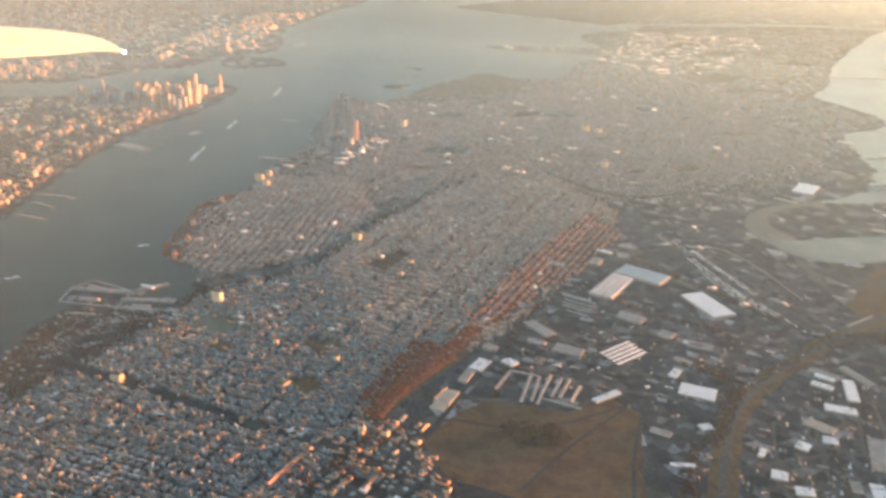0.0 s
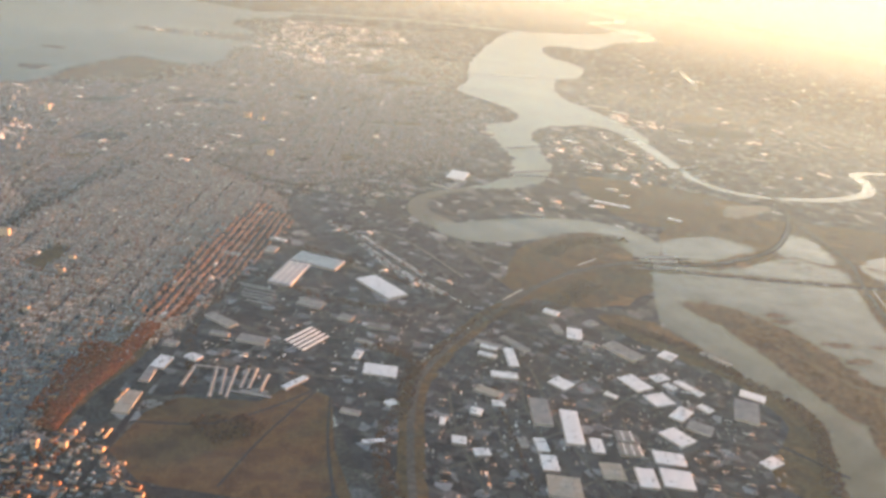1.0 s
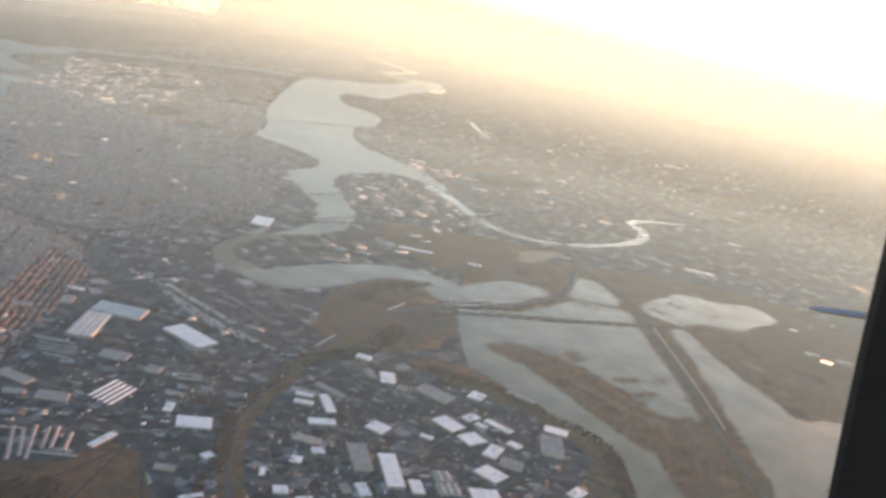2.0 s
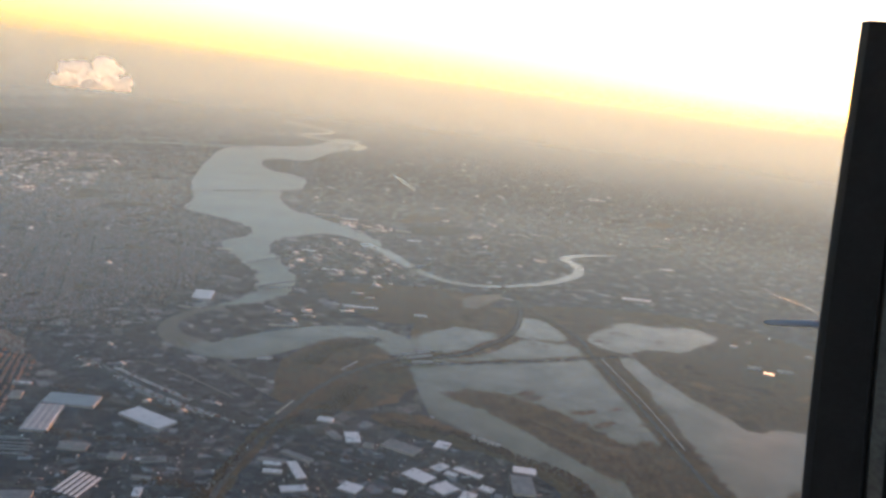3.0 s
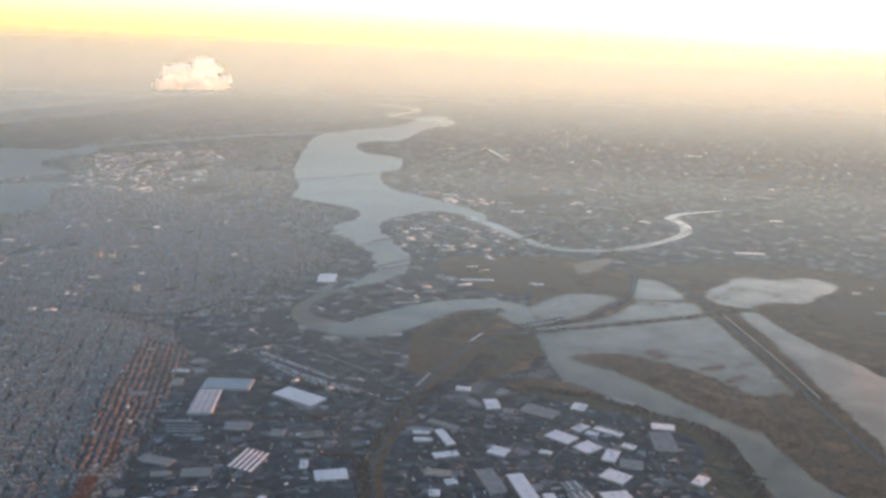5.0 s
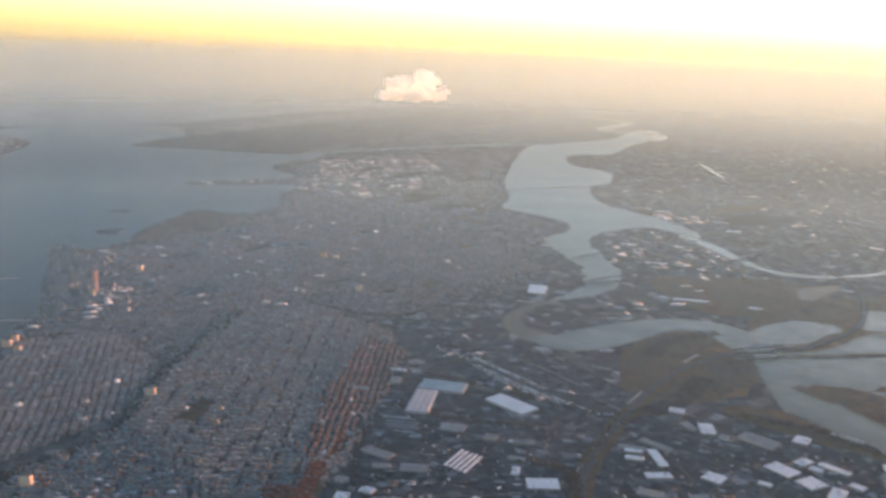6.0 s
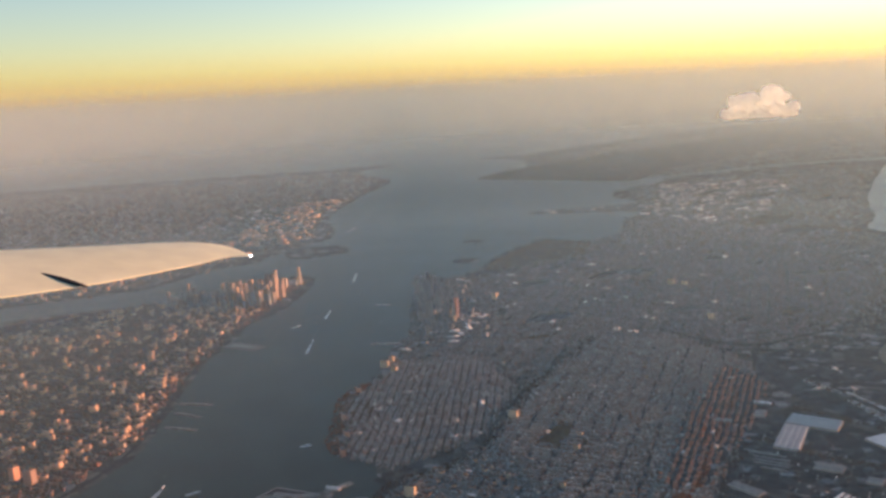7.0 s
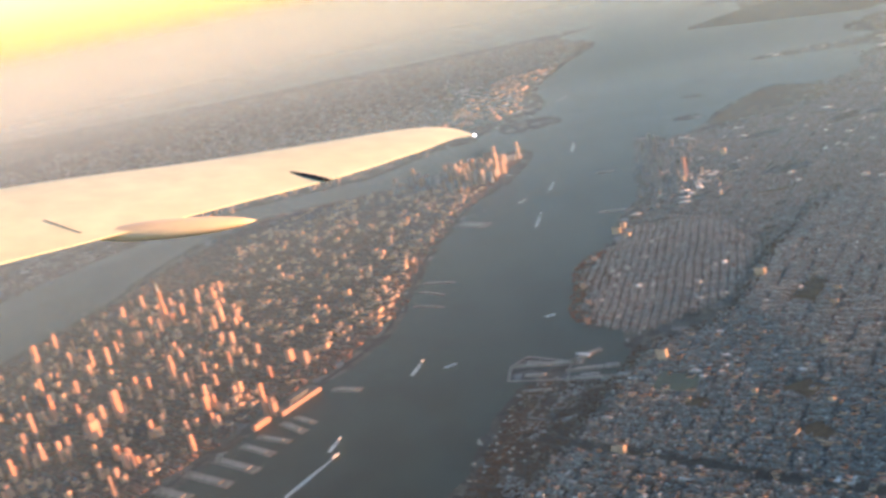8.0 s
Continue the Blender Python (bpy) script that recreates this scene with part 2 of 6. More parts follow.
def ribbon(line, widths, z, bm=None, thick=0.0):
    """A strip along the line; kilometres across."""
    bm = bm or bmesh.new()
    q = np.asarray(line, float)
    w = np.interp(np.linspace(0, 1, len(q)), np.linspace(0, 1, len(widths)), widths) if not np.isscalar(widths) else np.full(len(q), widths)
    d = np.gradient(q, axis=0)
    d /= np.maximum(np.linalg.norm(d, axis=1), 1e-9)[:, None]
    side = np.c_[-d[:, 1], d[:, 0]] * (w / 2)[:, None]
    zz = np.full(len(q), z) if np.isscalar(z) else np.asarray(z)
    left = [bm.verts.new((*(a * K), h)) for a, h in zip(q + side, zz)]
    right = [bm.verts.new((*(a * K), h)) for a, h in zip(q - side, zz)]
    for i in range(len(q) - 1):
        bm.faces.new((right[i], right[i + 1], left[i + 1], left[i]))
    if thick:
        low = bmesh.ops.extrude_face_region(bm, geom=bm.faces[:])
        bmesh.ops.translate(bm, verts=[v for v in low["geom"] if isinstance(v, bmesh.types.BMVert)], vec=(0, 0, -thick))
        bmesh.ops.recalc_face_normals(bm, faces=bm.faces[:])
    return bm


def strip(name, line, widths, z, material, label, category, kind="structure", thick=0.0):
    return tagged(part(name, ribbon(line, widths, z, None, thick), material), label, category, "", kind)


def boxes_mesh(name, x, y, w, d, h, turn, roof, wall, z0=0.0):
    """Many plain roofed blocks in one mesh; arrays in kilometres, turn in radians."""
    n = len(x)
    c, s = np.cos(turn), np.sin(turn)
    co = np.empty((n, 8, 3))
    for k, (u, v) in enumerate(((-1, -1), (1, -1), (1, 1), (-1, 1))):
        px, py = u * w / 2, v * d / 2
        for top in (0, 1):
            co[:, k + 4 * top, 0] = x + c * px - s * py
            co[:, k + 4 * top, 1] = y + s * px + c * py
            co[:, k + 4 * top, 2] = h if top else 0
    co *= K
    co[:, :4, 2] = z0
    quads = np.array([(4, 5, 6, 7), (0, 1, 5, 4), (1, 2, 6, 5), (2, 3, 7, 6), (3, 0, 4, 7)])
    f = (np.arange(n)[:, None, None] * 8 + quads[None]).reshape(-1, 4)
    me = bpy.data.meshes.new(name)
    me.vertices.add(n * 8)
    me.vertices.foreach_set("co", co.ravel())
    me.loops.add(f.size)
    me.loops.foreach_set("vertex_index", f.ravel().astype(np.int32))
    me.polygons.add(len(f))
    me.polygons.foreach_set("loop_start", np.arange(0, f.size, 4, dtype=np.int32))
    me.materials.append(roof)
    me.materials.append(wall)
    me.polygons.foreach_set("material_index", np.tile(np.array([0, 1, 1, 1, 1], np.int32), n))
    me.update(calc_edges=True)
    return new(name, me)


TAKEN = []  # outlines that the loose fabric of houses leaves free


def fabric(name, outline, turn, block, lot, height, fill, seed, label, roof=None, wall=None, ragged=0.4, tall=0.0, street=0.016, skip=(), rise=None, cross=0.3, drift=0.0022, feather=0.03):
    """Rows of houses on a grid of streets inside the outline. block, lot: metres along and across."""
    rng = np.random.default_rng(seed)
    q = np.array(outline, float)
    mid = q.mean(0)
    reach = np.abs(q - mid).max() * 1.5
    t = radians(turn)
    bl, bw = block[0] / 1000, block[1] / 1000
    ll, lw = lot[0] / 1000, lot[1] / 1000
    nu, nv = int(2 * reach / (bl + street)), int(2 * reach / (bw + street))
    au, av = int(bl / lw), max(1, int(round(bw / ll)))
    shift = rng.uniform(0, bw + street, nu) * (cross > 0.2)  # the streets of neighbouring columns do not line up
    slide = rng.normal(0, 0.007, (nu, nv)) * (cross > 0.2)
    lean = rng.normal(0, 0.02, (nu, nv)) * (cross > 0.2)
    turned = rng.random((nu, nv)) < cross  # in some blocks the rows run the other way
    spread = rng.uniform(0.72, 1.12, (nu, nv))  # and some are emptier than others
    kinds = []
    for flip, cu, cv in ((False, au, av), (True, max(1, int(round(bl / ll))), max(1, int(bw / lw)))):
        iu, iv, ju, jv = (g.ravel() for g in np.meshgrid(np.arange(nu), np.arange(nv), np.arange(cu), np.arange(cv), indexing="ij"))
        k = turned[iu, iv] == flip
        iu, iv, ju, jv = iu[k], iv[k], ju[k], jv[k]
        long, deep = (bl / cu, bw / cv)
        pu, pv, bend = (ju + 0.5) * long - bl / 2, (jv + 0.5) * deep - bw / 2, lean[iu, iv]
        kinds.append(np.c_[-reach + iu * (bl + street) + bl / 2 + slide[iu, iv] + pu - pv * bend, -reach + iv * (bw + street) + shift[iu] + bw / 2 + pv + pu * bend, np.full(len(iu), long), np.full(len(iu), deep), np.full(len(iu), flip), spread[iu, iv]])
    u, v, long, deep, flip, thin = np.concatenate(kinds).T
    x, y = mid[0] + u * np.cos(t) - v * np.sin(t), mid[1] + u * np.sin(t) + v * np.cos(t)
    blur = rng.normal(0, feather, (2, len(x)))  # the edge of the town is ragged
    keep = inside(q, x + blur[0], y + blur[1]) & (rng.random(len(x)) < fill * thin)
    for o in (*TAKEN, *skip):
        keep &= ~inside(o, x, y)
    x, y, long, deep, flip = x[keep], y[keep], long[keep], deep[keep], flip[keep] > 0.5
    n = len(x)
    tight, loose = rng.uniform(1 - ragged, 1.0, n), rng.uniform(0.62, 0.98, n)
    w, d = long * np.where(flip, loose, tight), deep * np.where(flip, tight, loose)
    slip = rng.normal(0, drift, (2, n))
    slip[0] += 0.004 * np.sin(y * 9.0 + 2.0 * np.sin(x * 5.0 + seed)) + 0.001 * np.sin(y * 31.0 + x * 17.0)
    slip[1] += 0.004 * np.sin(x * 8.0 + 2.0 * np.sin(y * 6.0 + seed)) + 0.001 * np.sin(x * 29.0 - y * 13.0)
    x, y = x + slip[0], y + slip[1]
    h = rng.uniform(*height, n) / 1000
    if tall:
        up = rng.random(n) < tall
        h[up] *= rng.uniform(1.5, 2.8, up.sum())
    if rise:  # the ground climbs from a line: start, way, metres a kilometre, most
        (sx, sy), way, rate, most = rise
        h += np.clip(((x - sx) * math.cos(radians(way)) + (y - sy) * math.sin(radians(way))) * rate, 0, most) / 1000
    ob = boxes_mesh(name, x, y, w, d, h, t + rng.normal(0, 0.03, n), roof or M_ROOFS, wall or M_WALLS)
    return tagged(ob, label, "houses", "", "stuff")


# ---- the ground: one sheet to the horizon, with the waters, marshes and fields on it ----
bm = bmesh.new()
bmesh.ops.create_circle(bm, cap_ends=True, segments=96, radius=7000.0)
tagged(part("ground", bm, M_GROUND), "grey-brown winter ground of a wide built-up plain", "ground", "", "structure")

HUDSON = [(6.6, 7.0), (4.4, 4.5), (3.5, 2.9), (3.01, 1.98), (2.88, 1.5), (2.79, 1.18), (2.62, 0.9), (2.2, 0.98), (2.1, 0.85), (2.1, 0.62), (2.12, 0.4), (2.31, 0.28), (2.36, 0.0), (2.33, -0.4), (2.34, -0.85),
          (2.12, -1.15), (2.0, -1.58), (1.92, -2.02), (1.74, -2.5), (1.68, -3.4), (1.6, -4.3), (1.5, -5.05), (1.2, -4.75), (0.8, -5.0), (0.57, -5.55), (0.05, -6.35), (-0.41, -6.85), (-0.85, -6.45), (-1.5, -6.9),
          (-1.85, -7.9), (-2.3, -8.7), (-0.85, -9.15), (-0.85, -9.55), (-2.6, -9.7), (-2.5, -10.8), (-2.9, -11.6), (-4.2, -12.9), (-2.6, -13.9), (-2.3, -15.0), (-2.2, -17.7), (-2.3, -20.3),
          (0.0, -21.5), (2.2, -19.5), (1.4, -16.5), (2.1, -13.7), (2.7, -10.6), (2.6, -8.3), (3.5, -6.9)]
HUDSON_EAST = [(3.3, -5.9), (2.71, -5.25), (2.96, -3.85), (3.23, -3.33), (3.43, -2.36), (3.51, -1.75), (3.55, -0.77), (3.6, -0.14), (3.75, 0.31), (3.97, 0.64), (4.14, 0.91), (4.47, 1.6), (4.95, 2.6), (5.6, 3.8), (7.6, 6.6)]
EAST_RIVER = [(3.0, -5.5), (4.3, -4.6), (5.9, -4.2), (6.5, -3.1), (6.65, -1.75), (6.9, -0.9), (7.7, 0.9), (9.2, 3.0), (10.6, 2.2), (9.0, 0.1), (8.5, -1.4), (8.0, -2.7), (7.25, -4.0), (6.3, -4.9), (4.8, -5.3), (4.1, -6.3), (3.4, -6.5)]
NEWARK_BAY = [(-15.7, -17.3), (-16.35, -17.1), (-15.6, -15.85), (-14.4, -14.6), (-12.8, -13.5), (-10.78, -11.7), (-10.0, -11.77), (-9.35, -11.4), (-8.62, -10.0), (-8.72, -9.27), (-8.6, -8.69), (-7.76, -7.62), (-7.19, -7.34), (-6.56, -6.35), (-6.25, -5.63),
              (-6.27, -5.08), (-6.23, -4.1), (-6.03, -3.3), (-5.66, -2.85), (-5.75, -3.25), (-5.79, -3.6), (-5.66, -3.87), (-5.3, -3.88), (-4.71, -3.67), (-4.31, -3.23), (-4.14, -2.76), (-3.91, -2.17), (-3.72, -1.81), (-3.37, -1.43), (-3.08, -1.26), (-2.78, -1.19),
              (-2.5, -1.21), (-2.82, -1.4), (-3.1, -1.6), (-3.42, -2.05), (-3.58, -2.46), (-3.66, -2.83), (-3.73, -3.14), (-3.94, -3.69), (-4.54, -4.02), (-4.81, -4.6), (-4.72, -5.33), (-4.58, -5.82), (-5.24, -6.75), (-5.62, -7.63), (-6.36, -8.87), (-7.32, -10.34), (-8.46, -11.96), (-10.0, -13.8), (-13.1, -14.95)]
W_HUDSON = smooth_loop(HUDSON + HUDSON_EAST, steps=4, wiggle=0.012, seed=1)
W_EAST = smooth_loop(EAST_RIVER, steps=4, wiggle=0.012, seed=2)
W_BAY = smooth_loop(NEWARK_BAY, steps=5, wiggle=0.02, seed=3)
sheet("water_hudson", W_HUDSON, 0.02, M_WATER, "broad dark grey-green tidal river widening into a bay", "river")
sheet("water_east_river", W_EAST, 0.026, M_WATER, "grey tidal strait behind the island of towers", "river")
sheet("water_newark_bay", W_BAY, 0.02, M_BAY, "pale bay shining under the low sun", "bay")
sheet("water_ocean", [(-2.6, -21.5), (3.4, -20.8), (12, -20.5), (30, -22), (130, -60), (60, -120), (-60, -130), (-30, -45), (-16, -31), (-8, -26)], 0.014, M_WATER, "hazy grey sea beyond the harbour", "sea")

# the winding river: its upper bend, a hidden narrow elbow, a broad reach, and the long basin that it shares with the flooded marsh
strip("water_hackensack_elbow", smooth_loop([(-2.55, -1.2), (-2.2, -1.1), (-1.9, -0.9), (-1.76, -0.6), (-1.8, -0.3)], closed=False, steps=6), [0.06, 0.1, 0.12, 0.2, 0.3], 0.03, M_FLOOD, "narrow elbow of the tidal river", "river")
REACH = [(-1.76, -0.6), (-1.77, -0.36), (-1.97, -0.32), (-2.37, -0.39), (-2.73, -0.41), (-3.01, -0.39), (-3.25, -0.3), (-3.43, -0.11), (-3.5, 0.15), (-3.3, 0.5), (-3.3, 0.72), (-3.05, 0.76), (-3.08, 0.4), (-3.1, 0.12), (-3.04, -0.05), (-2.74, -0.04), (-2.45, 0.06), (-2.14, 0.12), (-1.86, 0.08), (-1.71, -0.14)]
BASIN = [(-3.3, 0.6), (-3.05, 0.72), (-2.88, 0.95), (-2.68, 1.22), (-2.51, 1.51), (-2.49, 1.79), (-2.5, 2.07), (-2.53, 2.4), (-2.6, 2.64), (-2.55, 2.84), (-2.42, 3.0), (-2.2, 3.25), (-2.0, 3.7), (-2.1, 4.5), (-2.4, 4.5), (-2.36, 3.8), (-2.5, 3.35), (-2.56, 3.26), (-2.68, 3.05), (-2.82, 2.85), (-3.09, 2.93), (-3.34, 2.83), (-3.59, 2.67), (-3.82, 2.37), (-3.99, 2.14),
         (-4.2, 1.83), (-4.39, 1.54), (-4.63, 1.3), (-4.26, 1.16), (-3.84, 1.03), (-3.4, 0.86)]
REACH, BASIN = smooth_loop(REACH, steps=5, wiggle=0.006, seed=61), smooth_loop(BASIN, steps=5, wiggle=0.01, seed=62)
sheet("water_hackensack_reach", REACH, 0.031, M_TIDAL, "broad bend of a tidal river with muddy pale water", "river")
sheet("water_hackensack_basin", BASIN, 0.033, M_POND, "long river reach and flooded marsh, smooth and pale", "river")
PASSAIC = smooth_loop([(-5.75, -3.3), (-5.68, -2.78), (-5.5, -2.16), (-5.36, -1.62), (-5.41, -1.27), (-5.62, -1.05), (-5.92, -0.94), (-6.49, -0.9), (-7.13, -1.01), (-7.59, -1.23), (-7.9, -1.56), (-8.04, -1.83), (-8.38, -1.96), (-8.87, -1.9), (-9.21, -1.81)], closed=False, steps=8)
strip("water_passaic", PASSAIC, [0.2, 0.18, 0.14, 0.12, 0.11, 0.12, 0.14, 0.15, 0.14, 0.1, 0.03], 0.032, M_POND, "narrow river in tight bends shining like tin", "river")
strip("water_upper_passaic", smooth_loop([(-9.6, -0.3), (-9.47, -0.05), (-9.4, 0.33), (-9.3, 0.7), (-9.16, 1.01), (-8.89, 1.34), (-8.5, 2.0)], closed=False, steps=6), [0.01, 0.015, 0.02, 0.02, 0.03], 0.033, M_POND, "thin far reach of a river shining in haze", "river")
strip("water_arthur_kill", smooth_loop([(-14.0, -14.3), (-15.5, -15.8), (-15.0, -18.0), (-17.5, -20.0), (-18.0, -24.0)], closed=False), 0.35, 0.034, M_POND, "far narrow strait, pale under haze", "river")
strip("water_kill", smooth_loop([(-3.4, -12.95), (-4.6, -13.35), (-6.5, -13.9), (-8.4, -14.1), (-10.6, -14.0)], closed=False), [0.5, 0.3, 0.3, 0.35, 0.4], 0.036, M_WATER, "hazy channel between two shores", "river")
strip("water_elizabeth_channel", smooth_loop([(-11.6, -9.57), (-11.0, -8.6), (-10.4, -7.55)], closed=False), 0.1, 0.03, M_POND, "short shining ship channel", "channel")

MARSHES = {
    "marsh_south": [(-3.3, -0.1), (-2.4, 0.1), (-1.9, 0.6), (-1.7, 1.0), (-2.3, 1.3), (-3.0, 0.9), (-3.4, 0.3)],
    "marsh_west": [(-2.5, 2.95), (-2.75, 1.6), (-3.1, 0.95), (-3.5, 0.2), (-4.4, -0.4), (-6.2, 0.1), (-7.2, 1.4), (-6.4, 3.6), (-4.4, 5.4), (-2.6, 5.0)],
    "marsh_bank": [(-2.1, 1.4), (-2.45, 1.55), (-2.5, 2.0), (-2.6, 2.6), (-2.5, 2.95), (-2.1, 3.4), (-1.9, 3.1), (-2.35, 2.75), (-2.4, 2.3), (-2.2, 1.9)],
    "marsh_kearny": [(-3.6, -0.3), (-3.9, -1.6), (-4.9, -1.2), (-5.3, -0.6), (-4.6, -0.2)],
}
for i, (name, o) in enumerate(MARSHES.items()):
    sheet(name, smooth_loop(o, steps=5, wiggle=0.01, seed=20 + i), 0.008 + 0.001 * i, M_MARSH, "reddish brown reed marsh beside the river", "marsh")
PONDS = {
    "pond_south": [(-3.41, 0.25), (-3.65, 0.15), (-3.89, 0.09), (-4.17, 0.1), (-4.34, 0.3), (-4.33, 0.42), (-4.04, 0.53), (-3.69, 0.59), (-3.4, 0.56)],
    "pond_strip": [(-3.3, 0.68), (-3.51, 0.76), (-3.94, 0.74), (-4.25, 0.64), (-4.42, 0.6), (-4.6, 0.7), (-4.76, 0.86), (-4.82, 1.0), (-4.66, 1.15), (-4.3, 1.05), (-4.01, 0.96), (-3.49, 0.81)],
}
FAR_PONDS = {
    "pond_far": [(-4.86, 1.36), (-5.01, 1.43), (-4.81, 1.74), (-4.7, 1.95), (-4.6, 2.18), (-4.44, 2.59), (-4.36, 2.85), (-4.59, 2.92), (-4.75, 3.11), (-4.66, 3.42), (-4.3, 3.7), (-3.58, 3.8), (-3.19, 3.8), (-2.95, 3.63), (-3.2, 3.38), (-3.43, 3.1), (-3.66, 2.82), (-3.96, 2.46), (-4.4, 1.95)],
    "pond_upper": [(-5.04, 0.88), (-5.3, 0.72), (-5.64, 0.66), (-6.02, 0.6), (-6.21, 0.87), (-6.55, 0.98), (-6.54, 1.23), (-6.41, 1.39), (-5.95, 1.45), (-5.66, 1.48), (-5.4, 1.3), (-5.1, 1.28), (-5.0, 1.12)],
    "pond_inlet": [(-4.84, -0.55), (-5.11, -0.73), (-5.53, -0.71), (-5.45, -0.59), (-4.94, -0.37), (-4.78, -0.38)],
    "pond_cove": [(-4.5, 0.5), (-4.95, 0.1), (-5.15, 0.2), (-5.05, 0.5), (-4.9, 0.72), (-4.75, 0.74)],
}
PONDS.update(FAR_PONDS)
for i, (name, o) in enumerate(PONDS.items()):
    sheet(name, smooth_loop(o, steps=6, wiggle=0.018, seed=40 + i), 0.022 + 0.001 * i, M_FLOOD if name == "pond_inlet" else M_POND, "shallow pale marsh water with ragged mud edges", "pond")
SPIT = [(-2.85, 1.26), (-3.01, 1.29), (-3.22, 1.43), (-3.28, 1.59), (-3.33, 1.76), (-3.36, 2.04), (-3.35, 2.18), (-3.31, 2.32), (-3.32, 2.5), (-3.55, 2.74), (-3.34, 2.94), (-2.84, 2.92), (-2.8, 2.57), (-2.83, 2.24), (-2.87, 1.93), (-2.87, 1.62), (-2.82, 1.4)]
sheet("marsh_spit", smooth_loop(SPIT, steps=6, wiggle=0.016, seed=63), 0.035, M_MARSH, "long brown reed spit between the river and the flooded marsh", "marsh")
for i, o in enumerate([[(-2.42, 2.2), (-2.62, 2.62), (-2.75, 2.86), (-2.86, 2.86), (-2.8, 2.6)], [(-3.05, 1.95), (-3.1, 2.3), (-3.2, 2.62), (-3.28, 2.6), (-3.2, 2.2), (-3.12, 1.93)]]):
    strip("spit_channel", smooth_loop(o[:3], closed=False, steps=6, wiggle=0.006, seed=90 + i), 0.009, 0.0365 + 0.0005 * i, M_FLOOD, "thin tidal creek cutting the reed spit", "creek")
rng = np.random.default_rng(5)
for i in range(34):
    a = np.array([(-5.5, 0.85), (-5.7, 1.3), (-6.4, 1.1), (-6.1, 0.75), (-5.2, 1.0), (-4.6, 0.8), (-3.6, 3.5), (-4.4, 0.75), (-3.4, 3.55), (-3.9, 3.6), (-3.7, 2.5), (-3.9, 2.2)][i % 12] if i > 9 else [(-3.35, 1.75), (-3.5, 2.3), (-3.4, 1.62), (-3.45, 2.0), (-3.55, 2.55)][i % 5]) + rng.normal(0, 0.07, 2)
    r = rng.uniform(0.02, 0.07) if i < 10 else rng.uniform(0.012, 0.04)
    ang = np.linspace(0, 2 * math.pi, 12, endpoint=False)
    o = np.c_[a[0] + r * 2.2 * np.cos(ang) * rng.uniform(0.6, 1.2, 12), a[1] + r * np.sin(ang) * rng.uniform(0.6, 1.2, 12)]
    sheet("mud_flat", o, 0.039 + 0.0005 * i, M_MARSH, "brown mud bank standing out of shallow water", "mud bank", "stuff")
ISLANDS = {
    "island_governors": [(3.23, -7.3), (2.82, -7.6), (2.4, -7.4), (2.4, -6.85), (3.05, -6.65)],
    "island_ellis": [(1.0, -5.75), (0.72, -5.8), (0.7, -5.55), (0.95, -5.5)],
    "island_liberty": [(0.72, -7.1), (0.5, -7.15), (0.45, -6.95), (0.65, -6.9)],
}
for i, (name, o) in enumerate(ISLANDS.items()):
    sheet(name, smooth_loop(o, steps=4), 0.06, M_GROUND, "low dark wooded island in the harbour", "island", depth=0.1)
CEMETERY = [(0.83, 2.28), (0.66, 2.02), (0.5, 1.92), (0.16, 2.02), (-0.04, 1.88), (-0.17, 2.05), (-0.05, 2.45), (0.0, 2.85), (0.45, 2.72), (0.75, 2.5)]
sheet("field_cemetery", CEMETERY, 0.012, M_GRASS, "wide ochre winter lawn of a cemetery with thin lanes", "field")
sheet("field_reservoir_park", [(2.03, 1.2), (1.94, 1.01), (1.76, 1.12), (1.8, 1.3)], 0.02, M_POND, "dark square reservoir among the houses", "reservoir")
YARD = [(-0.62, -0.9), (-0.75, 0.0), (-1.0, 0.7), (-1.35, 1.3), (-1.75, 1.15), (-1.7, 0.4), (-1.5, -0.5), (-1.2, -1.1)]
sheet("field_rail_yard", YARD, 0.010, M_YARD, "dark rail yard with bare gravel", "rail yard")
SHED_LAND = [(0.75, 1.85), (0.2, 0.6), (-0.3, 0.1), (-1.0, 0.7), (-1.4, 1.35), (-2.2, 1.9), (-2.45, 2.7), (-1.9, 3.4), (-0.6, 3.4), (-0.1, 2.6), (-0.15, 1.9), (0.5, 1.9)]
sheet("field_industrial", SHED_LAND, 0.006, M_YARD, "dark paved industrial ground between sheds", "yard")
sheet("field_liberty_park", [(0.7, -5.0), (0.5, -5.55), (0.0, -6.3), (-0.41, -6.75), (-0.9, -6.3), (-0.9, -5.7), (0.0, -5.0)], 0.012, M_MARSH, "brown open parkland along the bay", "park")
sheet("field_bayonne", [(-4.6, -5.5), (-4.2, -6.4), (-5.2, -7.3), (-3.6, -8.0), (-3.0, -6.8)], 0.012, M_MARSH, "pale reddish open ground near the bay", "field")
PARKS = [[(2.03, 1.2), (1.94, 1.01), (1.76, 1.12), (1.8, 1.3)], [(1.42, 1.36), (1.33, 1.5), (1.2, 1.42), (1.27, 1.3)], [(1.9, 1.37), (1.86, 1.46), (1.74, 1.43), (1.78, 1.34)], [(1.44, 1.76), (1.37, 1.9), (1.27, 1.84), (1.33, 1.7)], [(1.12, 0.3), (0.9, 0.0), (0.82, 0.1), (1.0, 0.4)]]
for i, o in enumerate(PARKS[1:]):
    sheet("field_town_park", o, 0.016, M_GRASS, "small dull green park between the houses", "park")
TAKEN += [REACH, BASIN, *PARKS, W_HUDSON, W_EAST, W_BAY, CEMETERY, *PONDS.values()]


